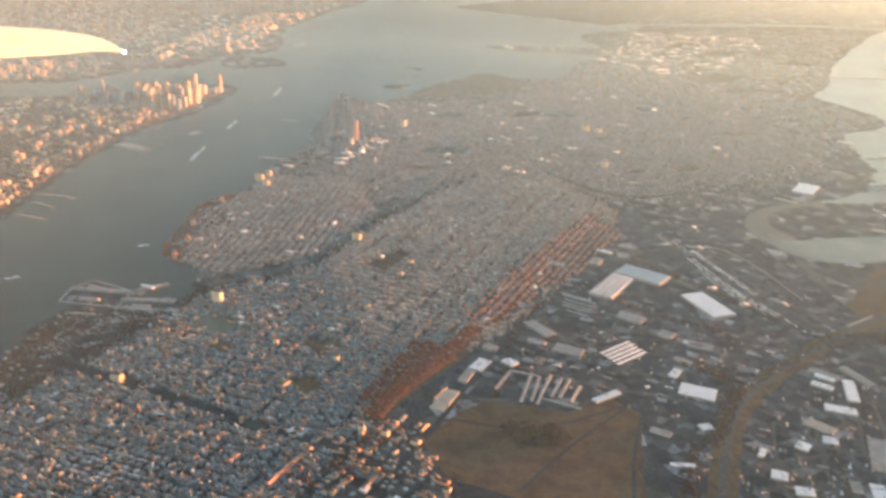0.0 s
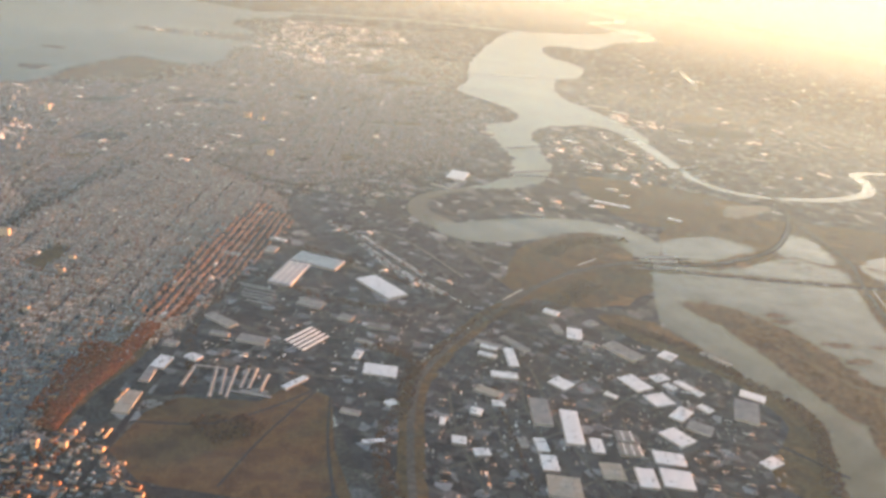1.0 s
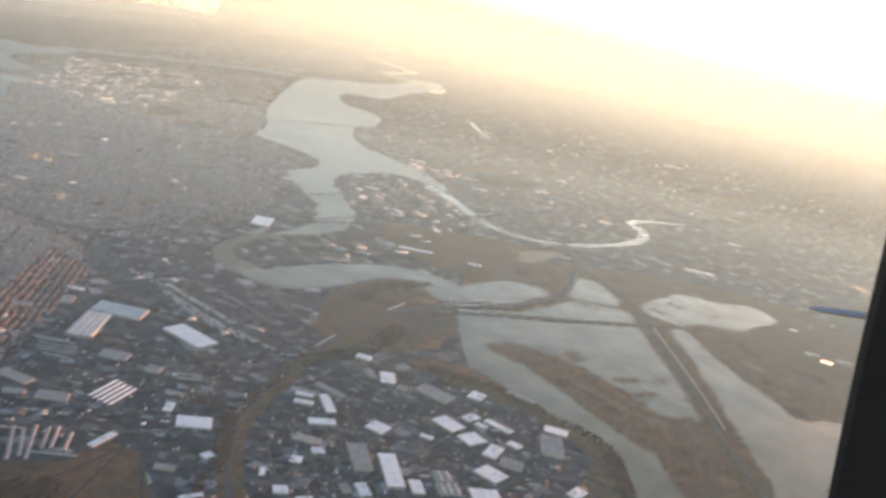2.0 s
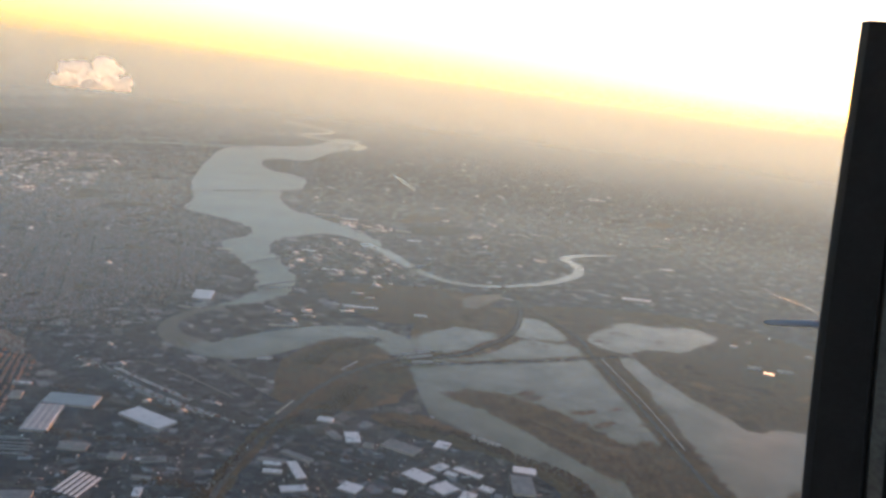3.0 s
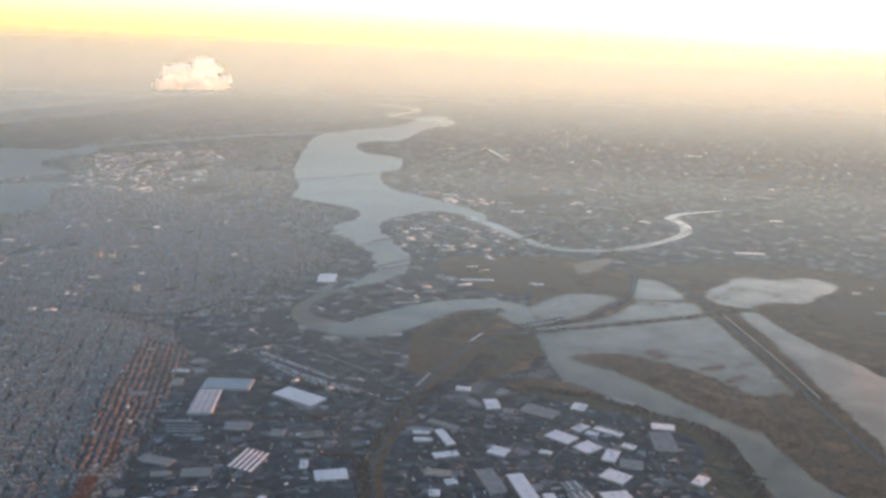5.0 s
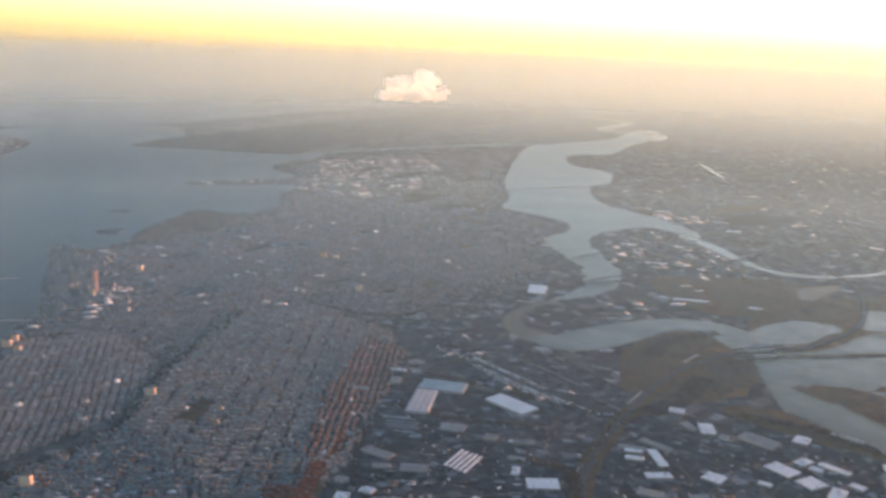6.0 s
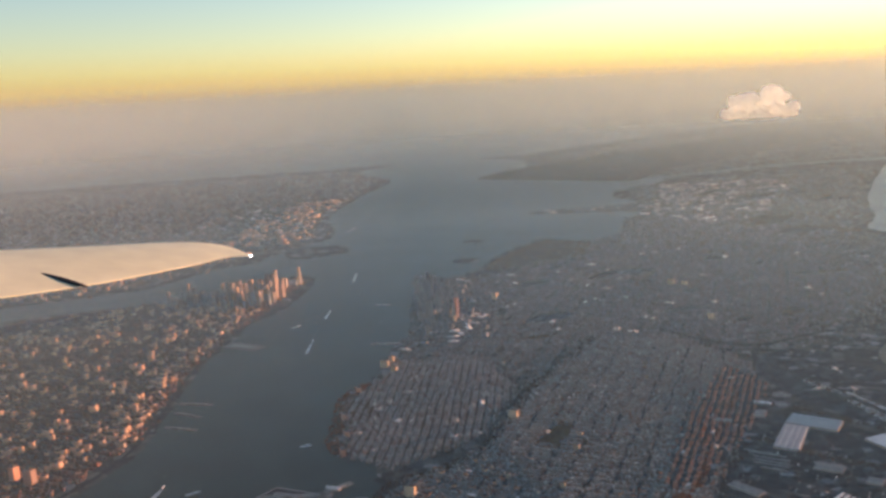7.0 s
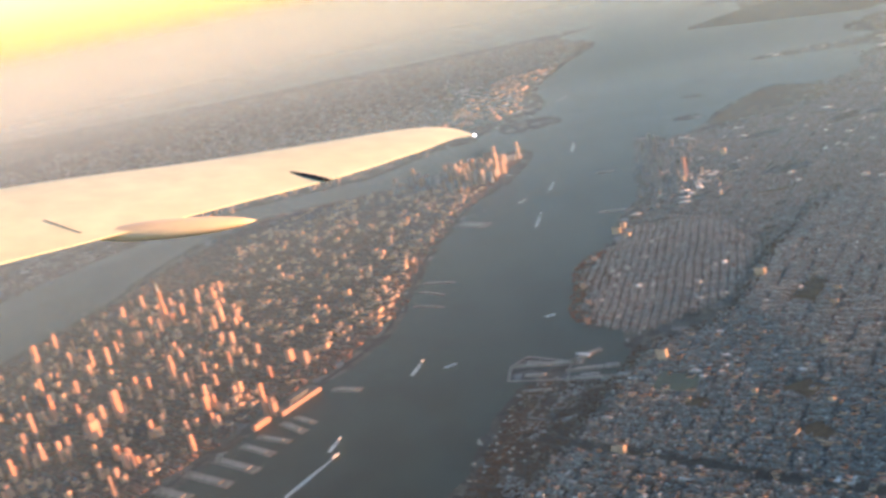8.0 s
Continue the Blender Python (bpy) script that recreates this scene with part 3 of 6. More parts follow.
def open_ground(region, count, size, seed):
    """Irregular yards, rail lands and scrub that break up the far blocks."""
    r = np.random.default_rng(seed)
    q = np.array(region, float)
    made = 0
    while made < count:
        x, y = r.uniform(q[:, 0].min(), q[:, 0].max()), r.uniform(q[:, 1].min(), q[:, 1].max())
        if not inside(q, np.array([x]), np.array([y]))[0]:
            continue
        a, long, wide = r.normal(0.45, 0.35), r.uniform(*size), r.uniform(0.25, 0.6)
        ang = np.linspace(0, 2 * math.pi, 9, endpoint=False)
        u, v = long * np.cos(ang) * r.uniform(0.7, 1.2, 9), long * wide * np.sin(ang) * r.uniform(0.7, 1.2, 9)
        o = np.c_[x + u * math.cos(a) - v * math.sin(a), y + u * math.sin(a) + v * math.cos(a)]
        k = made % 4
        sheet("field_open_ground", smooth_loop(o, steps=3, wiggle=0.008, seed=seed + made), 0.0052 + 0.0001 * made, (M_BANK, M_YARD, M_MARSH, M_ROAD)[k], ("dark scrub between city blocks", "grey yard between city blocks", "brown open ground between city blocks", "pale paved yard between city blocks")[k], "open ground")
        TAKEN.append(o)
        made += 1


open_ground([(1.3, -2.0), (1.3, -4.4), (-1.6, -5.4), (-3.0, -4.6), (-3.2, -3.3), (-1.6, -1.9), (0.2, -1.95)], 22, (0.1, 0.3), 201)
open_ground([(-1.8, -5.9), (-3.0, -5.0), (-4.3, -6.0), (-6.5, -9.6), (-7.5, -11.4), (-3.2, -11.4), (-2.4, -8.4)], 20, (0.2, 0.5), 202)
open_ground([(-6.3, -5.2), (-6.2, -2.6), (-8.5, -2.4), (-13, 0), (-16, -8), (-10, -9.8), (-8.0, -7.6)], 22, (0.25, 0.7), 203)

# ---- haze: tinted curtains, one behind another, that stand in for hazy air over the plain ----

def haze_material(thick, top, tone, glow):
    m = bpy.data.materials.new("haze_bank")
    m.use_nodes = True
    n, l = m.node_tree.nodes, m.node_tree.links
    n.remove(n["Principled BSDF"])
    where, split = n.new("ShaderNodeNewGeometry"), n.new("ShaderNodeSeparateXYZ")
    l.new(where.outputs["Position"], split.inputs[0])
    level = n.new("ShaderNodeMath")
    level.operation = "DIVIDE"
    level.inputs[1].default_value = top
    l.new(split.outputs["Z"], level.inputs[0])
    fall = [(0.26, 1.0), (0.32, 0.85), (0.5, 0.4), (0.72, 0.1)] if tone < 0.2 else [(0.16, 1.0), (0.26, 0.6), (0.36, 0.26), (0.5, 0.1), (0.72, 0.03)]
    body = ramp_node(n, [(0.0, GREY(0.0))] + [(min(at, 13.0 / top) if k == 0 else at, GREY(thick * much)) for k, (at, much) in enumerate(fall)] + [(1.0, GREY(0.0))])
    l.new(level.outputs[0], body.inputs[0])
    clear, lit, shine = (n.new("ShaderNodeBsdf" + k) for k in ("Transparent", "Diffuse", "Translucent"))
    # scattered light is put into the tint: bluer near, warmer far off
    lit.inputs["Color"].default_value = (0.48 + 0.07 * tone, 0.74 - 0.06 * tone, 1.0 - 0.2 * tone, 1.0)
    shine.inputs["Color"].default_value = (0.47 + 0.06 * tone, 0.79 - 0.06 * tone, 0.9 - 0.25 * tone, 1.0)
    halves, whole = n.new("ShaderNodeMixShader"), n.new("ShaderNodeMixShader")
    halves.inputs[0].default_value = glow
    l.new(lit.outputs[0], halves.inputs[1])
    l.new(shine.outputs[0], halves.inputs[2])
    l.new(body.outputs[0], whole.inputs[0])
    l.new(clear.outputs[0], whole.inputs[1])
    l.new(halves.outputs[0], whole.inputs[2])
    l.new(whole.outputs[0], n["Material Output"].inputs["Surface"])
    return m


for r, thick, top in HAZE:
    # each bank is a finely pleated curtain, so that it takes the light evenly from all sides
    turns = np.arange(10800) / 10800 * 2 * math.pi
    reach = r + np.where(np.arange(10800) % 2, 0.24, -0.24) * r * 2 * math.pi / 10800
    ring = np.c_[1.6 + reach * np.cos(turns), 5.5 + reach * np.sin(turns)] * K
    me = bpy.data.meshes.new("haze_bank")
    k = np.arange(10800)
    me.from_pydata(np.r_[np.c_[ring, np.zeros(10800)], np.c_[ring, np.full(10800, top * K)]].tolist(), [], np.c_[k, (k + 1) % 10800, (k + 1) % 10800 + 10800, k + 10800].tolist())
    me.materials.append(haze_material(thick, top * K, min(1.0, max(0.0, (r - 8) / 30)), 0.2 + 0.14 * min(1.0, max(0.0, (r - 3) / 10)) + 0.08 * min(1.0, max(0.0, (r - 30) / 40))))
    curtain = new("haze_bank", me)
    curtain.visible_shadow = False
    tagged(curtain, "thin tinted curtain standing in for haze over the plain", "haze", "", "structure")


# ---- roads and railways ----
def road(name, pts, width, label, z=0.05, material=None, thick=0.02, category="road"):
    return strip(name, smooth_loop(pts, closed=False, steps=6), width, z, material or M_ASPHALT, label, category, "structure", thick)


EAST_LINE = [(-0.1, 3.3), (-0.24, 2.86), (-0.43, 2.38), (-0.61, 2.03), (-0.77, 1.83), (-1.03, 1.59), (-1.36, 1.33), (-1.78, 1.04), (-2.05, 0.86), (-2.45, 0.68), (-2.88, 0.59), (-3.23, 0.63), (-3.6, 0.68), (-4.11, 0.57), (-4.55, 0.4), (-4.95, 0.12), (-5.3, -0.18), (-5.71, -0.65), (-6.0, -1.18)]
WEST_LINE = [(-6.03, -1.26), (-5.74, -0.7), (-5.44, -0.24), (-5.25, 0.28), (-5.04, 0.77), (-4.67, 1.23), (-4.03, 2.12), (-3.53, 2.76), (-3.13, 3.29), (-2.7, 3.9)]
road("road_turnpike_east", EAST_LINE, 0.034, "wide curving motorway on an embankment", 0.16, M_ROAD, 0.14)
strip("embankment_turnpike_east", smooth_loop(EAST_LINE[1:11], closed=False, wiggle=0.006, seed=65), 0.12, 0.055, M_MARSH, "brown scrubby bank beside the curving motorway", "embankment", "structure", 0.05)
strip("embankment_turnpike_bay", smooth_loop(EAST_LINE[11:], closed=False), 0.055, 0.056, M_BANK, "low dark bank carrying the motorway between ponds", "embankment", "structure", 0.05)
road("road_turnpike_west", WEST_LINE, 0.03, "straight motorway on a brown causeway through the marsh", 0.16, M_ROAD, 0.14)
strip("embankment_turnpike_west", smooth_loop(WEST_LINE, closed=False, wiggle=0.006, seed=64), [0.06, 0.07, 0.1, 0.15, 0.16, 0.15, 0.14], 0.06, M_MARSH, "brown reed-grown bank carrying the motorway", "embankment", "structure", 0.05)
strip("track_turnpike_west", smooth_loop([(-4.72, 1.27), (-4.1, 2.13), (-3.6, 2.77)], closed=False), 0.012, 0.075, M_CONCRETE, "pale service track on the bank beside the motorway", "track", "structure", 0.01)
road("road_causeway", [(-2.9, 0.66), (-3.44, 0.86), (-3.83, 0.99), (-4.26, 1.11), (-4.67, 1.23), (-5.03, 1.33)], 0.026, "low railway causeway across the ponds", 0.1, M_YARD, 0.08)
road("road_tonnelle", [(1.2, 2.9), (0.83, 2.25), (0.65, 1.88), (0.36, 1.29), (-0.08, 0.5), (-0.69, -0.66), (-1.0, -1.3)], 0.028, "dark straight highway at the foot of the heights")
road("road_tunnel_approach", [(2.6, 1.55), (1.99, 1.89), (1.76, 2.01), (1.54, 2.15), (1.22, 2.29), (1.03, 2.44), (0.65, 2.6), (0.1, 2.9)], 0.05, "sunken dark highway cutting through the houses")
road("road_shed_spine", [(-1.33, 1.38), (-1.48, 1.77), (-1.62, 2.24), (-1.8, 2.56), (-2.09, 2.77), (-2.3, 3.2)], 0.022, "dark road between the sheds")
road("road_pulaski", [(-0.4, -1.9), (-0.9, -1.25), (-1.7, -1.45), (-2.6, -1.5), (-3.5, -1.75), (-5.3, -1.9), (-7.5, -2.4)], 0.022, "long dark viaduct crossing both rivers", 0.5, M_ASPHALT, 0.12)
road("road_heights_cut", [(-0.44, -1.88), (0.3, -2.0), (0.66, -1.13), (1.01, -0.64)], 0.03, "dark rail cut through the heights", 0.05)
road("road_west_side", [(4.98, 2.4), (4.55, 1.58), (4.2, 0.9), (3.83, 0.31), (3.67, -0.14), (3.61, -0.77), (3.57, -1.75), (3.48, -2.36), (3.3, -3.3), (3.02, -3.9)], 0.03, "shore highway along the piers")
road("lane_cemetery", [(0.72, 2.08), (0.41, 2.16), (0.12, 2.08), (-0.19, 1.92)], 0.012, "narrow dark cemetery lane", 0.03, None, 0.012, "lane")
road("lane_cemetery_diagonal", [(0.47, 2.61), (0.21, 2.3), (-0.12, 1.97)], 0.01, "narrow dark cemetery lane", 0.034, None, 0.012, "lane")
road("lane_cemetery_edge", [(-0.19, 1.98), (-0.04, 2.39), (0.06, 2.78)], 0.012, "narrow dark cemetery lane", 0.038, None, 0.012, "lane")
for k in range(6):
    o = 0.04 * k
    road("railway_track", [(-0.72 - o, -0.95), (-0.80 - o, -0.28), (-0.98 - o, 0.17), (-1.09 - o, 0.54), (-1.18 - o * 0.8, 0.87), (-1.38 - o * 0.5, 1.2)], 0.011, "worn railway track on gravel", 0.03 + 0.002 * k, M_ROAD, 0.015, "railway")
for a, b, w in [((-0.55, 2.2), (-0.35, 2.75), 0.014), ((-0.75, 2.1), (-0.55, 2.9), 0.014), ((-1.0, 1.95), (-0.72, 3.1), 0.016), ((-1.2, 2.0), (-1.0, 2.6), 0.014), ((-1.32, 1.9), (-1.05, 3.2), 0.016), ((-1.5, 2.5), (-1.3, 3.2), 0.014), ((-0.5, 2.45), (-1.7, 2.05), 0.016),
                ((-0.45, 2.7), (-1.75, 2.3), 0.014), ((-0.7, 3.0), (-1.9, 2.65), 0.016), ((-1.55, 2.0), (-2.3, 2.4), 0.016), ((-1.7, 2.5), (-2.3, 2.75), 0.014), ((-1.4, 1.5), (-2.15, 1.95), 0.018), ((-1.45, 1.42), (-2.25, 1.85), 0.01), ((0.5, 1.5), (-0.5, 1.95), 0.016),
                ((0.2, 1.0), (-0.35, 1.75), 0.016), ((0.3, 1.2), (-0.6, 1.5), 0.014), ((-0.1, 0.5), (-0.9, 1.2), 0.018), ((-0.35, 1.0), (-0.75, 1.6), 0.014)]:
    p, q = np.array(a), np.array(b)
    bend = (p + q) / 2 + np.array((q[1] - p[1], p[0] - q[0])) * 0.04
    road("road_yard_street", [p, bend, q], w, "plain street between the sheds", 0.03, M_ROAD, 0.015)
BRIDGES = [((-2.98, 0.6), (-3.45, 0.66)), ((-2.98, 0.68), (-3.3, 0.8)), ((-3.0, 0.52), (-3.5, 0.58)), ((-3.0, -1.6), (-3.6, -1.55)), ((-3.62, -2.6), (-4.2, -2.75)), ((-5.3, -1.9), (-5.9, -2.05)), ((-5.45, -7.3), (-7.1, -7.25))]


def bridge(a, b):
    a, b = np.array(a), np.array(b)
    d = b - a
    n = np.linalg.norm(d)
    t = thing("bridge", a, "low dark steel bridge on piers over the river", "bridge", "river bridges", turn=math.degrees(math.atan2(d[1], d[0])))
    deck = part("deck", box(bmesh.new(), 0, n * K, -0.5, 0.5, 0.55, 0.75), M_ASPHALT, t)
    for k in range(4):
        x = n * K * (k + 0.5) / 4
        part("pier", box(bmesh.new(), x - 0.15, x + 0.15, -0.45, 0.45, 0, 0.55), M_CONCRETE, t)
    for s in (-1, 1):
        part("truss", box(bmesh.new(), n * K * 0.25, n * K * 0.75, s * 0.5 - 0.05, s * 0.5 + 0.05, 0.75, 1.3), M_TAIL, deck)


for a, b in BRIDGES:
    bridge(a, b)


# ---- hills far off ----
def hill(name, spine, width, height, seed, label):
    line = smooth_loop(spine, closed=False, steps=14)
    rng = np.random.default_rng(seed)
    bm = bmesh.new()
    rows = []
    d = np.gradient(line, axis=0)
    d /= np.linalg.norm(d, axis=1)[:, None]
    for i, (q, t) in enumerate(zip(line, d)):
        f = math.sin(math.pi * i / (len(line) - 1)) ** 0.6
        row = []
        for j in range(15):
            s = j / 7 - 1
            p = q + np.array((-t[1], t[0])) * s * width / 2
            lift = height * f * max(0.0, math.cos(s * math.pi / 2)) ** 1.3 * (0.75 + 0.5 * noise.noise((p[0] * 0.6, p[1] * 0.6, seed)))
            row.append(bm.verts.new((p[0] * K, p[1] * K, max(lift, 0) * K - 0.05)))
        rows.append(row)
    for r0, r1 in zip(rows, rows[1:]):
        for j in range(14):
            bm.faces.new((r0[j], r0[j + 1], r1[j + 1], r1[j]))
    bmesh.ops.recalc_face_normals(bm, faces=bm.faces[:])
    ob = part(name, bm, M_WOODS_FAR)
    ob.data.shade_smooth()
    return tagged(ob, label, "hill", "", "structure")


M_WOODS_FAR = surface("far_woods", [(0.3, (0.05, 0.042, 0.035)), (0.7, (0.09, 0.07, 0.055))], 0.05, fine=10)
hill("hill_staten", [(-2.0, -14.2), (-4.0, -16.5), (-8.0, -19.5), (-13.0, -23.5), (-17.0, -27.0)], 4.2, 0.17, 3, "long low wooded ridge beyond the bay")
hill("hill_navesink", [(-9.0, -38.0), (-16.0, -42.0), (-28.0, -46.0)], 6.0, 0.2, 4, "far low blue-grey ridge at the horizon")


# ---- fabric of houses ----
def belt(line, width):
    q = smooth_loop(line, closed=False, steps=4)
    d = np.gradient(q, axis=0)
    d /= np.linalg.norm(d, axis=1)[:, None]
    s = np.c_[-d[:, 1], d[:, 0]] * width / 2
    return np.r_[q + s, (q - s)[::-1]]


HEIGHTS_E = [(2.85, 2.9), (2.65, 2.05), (2.47, 1.71), (2.3, 1.46), (2.16, 1.16), (2.02, 0.86), (1.93, 0.7), (1.6, 0.5), (1.35, 0.2), (1.2, 0.95), (0.95, 1.75), (1.15, 2.2), (1.3, 2.6), (2.2, 3.2)]
HEIGHTS_W = [(1.35, 0.2), (1.0, -0.55), (0.62, -1.15), (0.2, -1.75), (-0.35, -1.75), (-0.75, -0.9), (-0.62, -0.35), (-0.2, 0.3), (0.35, 1.2), (0.95, 1.75), (1.2, 0.95)]
ROWS_LIT = [(-0.55, -0.82), (-0.68, -0.42), (-0.24, 0.3), (0.36, 1.1), (0.58, 1.1), (0.06, 0.12)]
NEAR_STRETCH = [(1.88, 2.38), (2.2, 2.27), (2.28, 2.48), (1.96, 2.58)]
WIDE_CUT = belt([(2.6, 1.55), (1.99, 1.89), (1.76, 2.01), (1.54, 2.15), (1.22, 2.29), (1.03, 2.44)], 0.07)
TAKEN += [NEAR_STRETCH, WIDE_CUT]
for name, o, k in (("street_ground_heights", HEIGHTS_E, 0), ("street_ground_heights_west", HEIGHTS_W, 1), ):
    sheet(name, o, 0.0042 + 0.0004 * k, M_STREETS, "grey streets and yards between the houses", "streets")
fabric("row_houses", HEIGHTS_E, 156, (105, 48), (16, 7.5), (7.3, 8.3), 0.95, 11, "tight rows of flat-roofed brick and frame houses on the heights", tall=0.12, rise=((1.0, 2.0), -28, 30, 4), drift=0.003, cross=0.3, street=0.016)
fabric("row_houses", HEIGHTS_W, 154, (120, 48), (16, 8), (7.3, 8.3), 0.94, 12, "tight rows of flat-roofed brick and frame houses on the heights", tall=0.035, skip=[ROWS_LIT], rise=((0.36, 1.15), -28, 80, 9), cross=0.3, street=0.016)
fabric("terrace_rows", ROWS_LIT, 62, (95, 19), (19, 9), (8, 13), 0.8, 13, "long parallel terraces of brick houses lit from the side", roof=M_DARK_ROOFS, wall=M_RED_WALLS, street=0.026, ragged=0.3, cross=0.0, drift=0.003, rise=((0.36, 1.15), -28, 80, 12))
HOBOKEN = [(2.0, 0.45), (2.25, 0.3), (2.3, -0.7), (2.05, -1.1), (1.9, -1.6), (1.25, -1.6), (1.05, -0.75), (1.45, 0.15)]
fabric("town_blocks", HOBOKEN, 79, (190, 40), (13.4, 7), (11, 13), 0.93, 14, "straight town blocks of flat-roofed houses near the river", roof=M_TOWN_ROOFS, tall=0.02, cross=0.1)
fabric("shore_houses", [(2.95, 1.95), (2.75, 1.2), (2.6, 0.9), (2.15, 0.75), (2.1, 1.05), (2.55, 1.4), (2.72, 1.9)], 60, (90, 50), (24, 14), (6, 10), 0.2, 15, "loose low buildings on the shore below the cliff")
JC_MID = [(1.9, -1.7), (1.7, -2.4), (1.65, -4.1), (1.45, -4.7), (0.8, -4.6), (0.3, -4.9), (-0.4, -5.2), (-1.6, -5.6), (-3.0, -4.6), (-3.3, -3.3), (-2.7, -2.3), (-1.6, -1.8), (-0.8, -1.3), (0.2, -1.85), (0.6, -1.2), (1.0, -0.75), (1.2, -1.65)]
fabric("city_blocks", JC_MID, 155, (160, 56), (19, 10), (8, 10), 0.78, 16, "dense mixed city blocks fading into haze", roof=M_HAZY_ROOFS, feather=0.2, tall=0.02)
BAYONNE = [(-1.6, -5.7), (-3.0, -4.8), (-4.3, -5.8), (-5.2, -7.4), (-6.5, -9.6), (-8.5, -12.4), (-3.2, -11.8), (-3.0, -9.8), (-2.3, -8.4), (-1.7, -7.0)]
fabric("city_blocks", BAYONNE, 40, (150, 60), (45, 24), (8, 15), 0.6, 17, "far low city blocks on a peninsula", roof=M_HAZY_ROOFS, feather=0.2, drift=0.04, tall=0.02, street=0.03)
KEARNY = [(-3.9, -2.5), (-4.3, -3.2), (-4.8, -3.5), (-5.5, -3.6), (-5.5, -2.2), (-5.2, -1.4), (-4.2, -1.7)]
fabric("yard_sheds", KEARNY, 75, (160, 80), (60, 40), (6, 12), 0.4, 18, "loose industrial sheds between two rivers", feather=0.2, drift=0.04, street=0.05)
NEWARK = [(-6.1, -5.4), (-6.0, -2.5), (-5.7, -1.3), (-7.0, -1.3), (-8.1, -2.1), (-9.5, -2.2), (-11.0, -0.6), (-9.6, 0.3), (-10.5, 2.0), (-14, 4), (-19, 0), (-21, -12), (-15.5, -15.3), (-11.5, -12.4), (-8.9, -10.5), (-8.7, -8.8), (-7.4, -7.0)]
fabric("far_city_blocks", NEWARK, 25, (170, 80), (62, 40), (4, 7), 0.13, 19, "far low city under haze", feather=0.2, drift=0.04, tall=0.02, street=0.05)
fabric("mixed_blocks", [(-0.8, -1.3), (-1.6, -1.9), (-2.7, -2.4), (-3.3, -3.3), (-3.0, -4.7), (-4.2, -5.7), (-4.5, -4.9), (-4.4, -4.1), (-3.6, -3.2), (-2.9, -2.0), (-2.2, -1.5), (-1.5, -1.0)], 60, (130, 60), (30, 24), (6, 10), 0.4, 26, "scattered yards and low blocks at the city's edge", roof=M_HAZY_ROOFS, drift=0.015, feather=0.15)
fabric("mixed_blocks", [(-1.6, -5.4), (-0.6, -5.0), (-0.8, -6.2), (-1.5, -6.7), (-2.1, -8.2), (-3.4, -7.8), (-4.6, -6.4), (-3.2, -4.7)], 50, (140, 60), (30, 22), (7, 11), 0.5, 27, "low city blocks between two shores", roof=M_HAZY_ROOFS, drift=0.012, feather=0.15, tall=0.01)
BROOKLYN = [(4.8, -5.6), (6.3, -5.1), (7.2, -4.3), (9.5, -5.0), (16, -8), (13, -18), (2.2, -19.5), (1.6, -16.5), (2.4, -13.2), (3.0, -10.6), (2.9, -8.4), (4.0, -6.9)]
fabric("far_city_blocks", BROOKLYN, 35, (170, 70), (58, 34), (9, 18), 0.42, 20, "far city across the strait in warm light", feather=0.2, drift=0.04, tall=0.05, street=0.04)
# here the walls take the haze-dulled colour too
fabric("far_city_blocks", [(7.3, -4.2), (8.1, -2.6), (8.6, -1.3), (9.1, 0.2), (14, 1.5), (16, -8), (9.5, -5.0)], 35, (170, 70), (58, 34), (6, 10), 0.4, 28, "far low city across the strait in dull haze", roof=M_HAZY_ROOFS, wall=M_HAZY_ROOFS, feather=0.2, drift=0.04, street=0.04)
MANHATTAN = [(2.85, -5.1), (3.15, -3.85), (3.4, -3.0), (3.62, -1.75), (3.68, -0.77), (3.74, -0.14), (3.9, 0.28), (4.3, 0.88), (4.62, 1.55), (5.1, 2.5), (6.3, 2.6), (7.4, 0.9), (6.75, -0.9), (6.5, -1.75), (6.3, -3.0), (5.8, -4.1), (4.3, -4.55), (3.1, -5.3)]
fabric("island_blocks", MANHATTAN, 151, (230, 60), (22, 14), (9, 14), 0.9, 21, "packed brick and stone blocks of the island city", roof=M_DARK_ROOFS, wall=M_ISLAND_WALLS, tall=0.035, street=0.022)
STATEN = [(-2.6, -13.4), (-3.5, -13.0), (-6.6, -13.5), (-9.8, -14.5), (-14, -17.5), (-17, -23), (-8, -25), (-2.3, -18)]
fabric("far_island_houses", STATEN, 10, (160, 80), (60, 40), (7, 12), 0.2, 22, "scattered far houses on a wooded island", drift=0.04, street=0.06)
fabric("small_sheds", [(0.45, 1.85), (0.1, 0.7), (-0.25, 0.4), (-0.95, 1.0), (-1.35, 1.5), (-0.85, 1.75), (-0.5, 2.1), (-0.3, 2.6), (-0.2, 2.0), (0.1, 1.95)], 60, (120, 60), (12, 40), (2.2, 3.6), 0.17, 23, "small industrial sheds and parked trailers", street=0.03, roof=M_YARD_ROOFS, wall=M_DARK_ROOFS, drift=0.006, ragged=0.6)
fabric("small_sheds", [(-0.65, 2.15), (-1.1, 1.7), (-1.5, 1.6), (-2.1, 1.85), (-2.3, 2.5), (-2.0, 3.2), (-0.5, 3.3), (-0.35, 2.75)], 66, (120, 60), (12, 40), (2.2, 3.6), 0.26, 24, "small industrial sheds and parked trailers", street=0.03, roof=M_YARD_ROOFS, wall=M_DARK_ROOFS, drift=0.006, ragged=0.6)


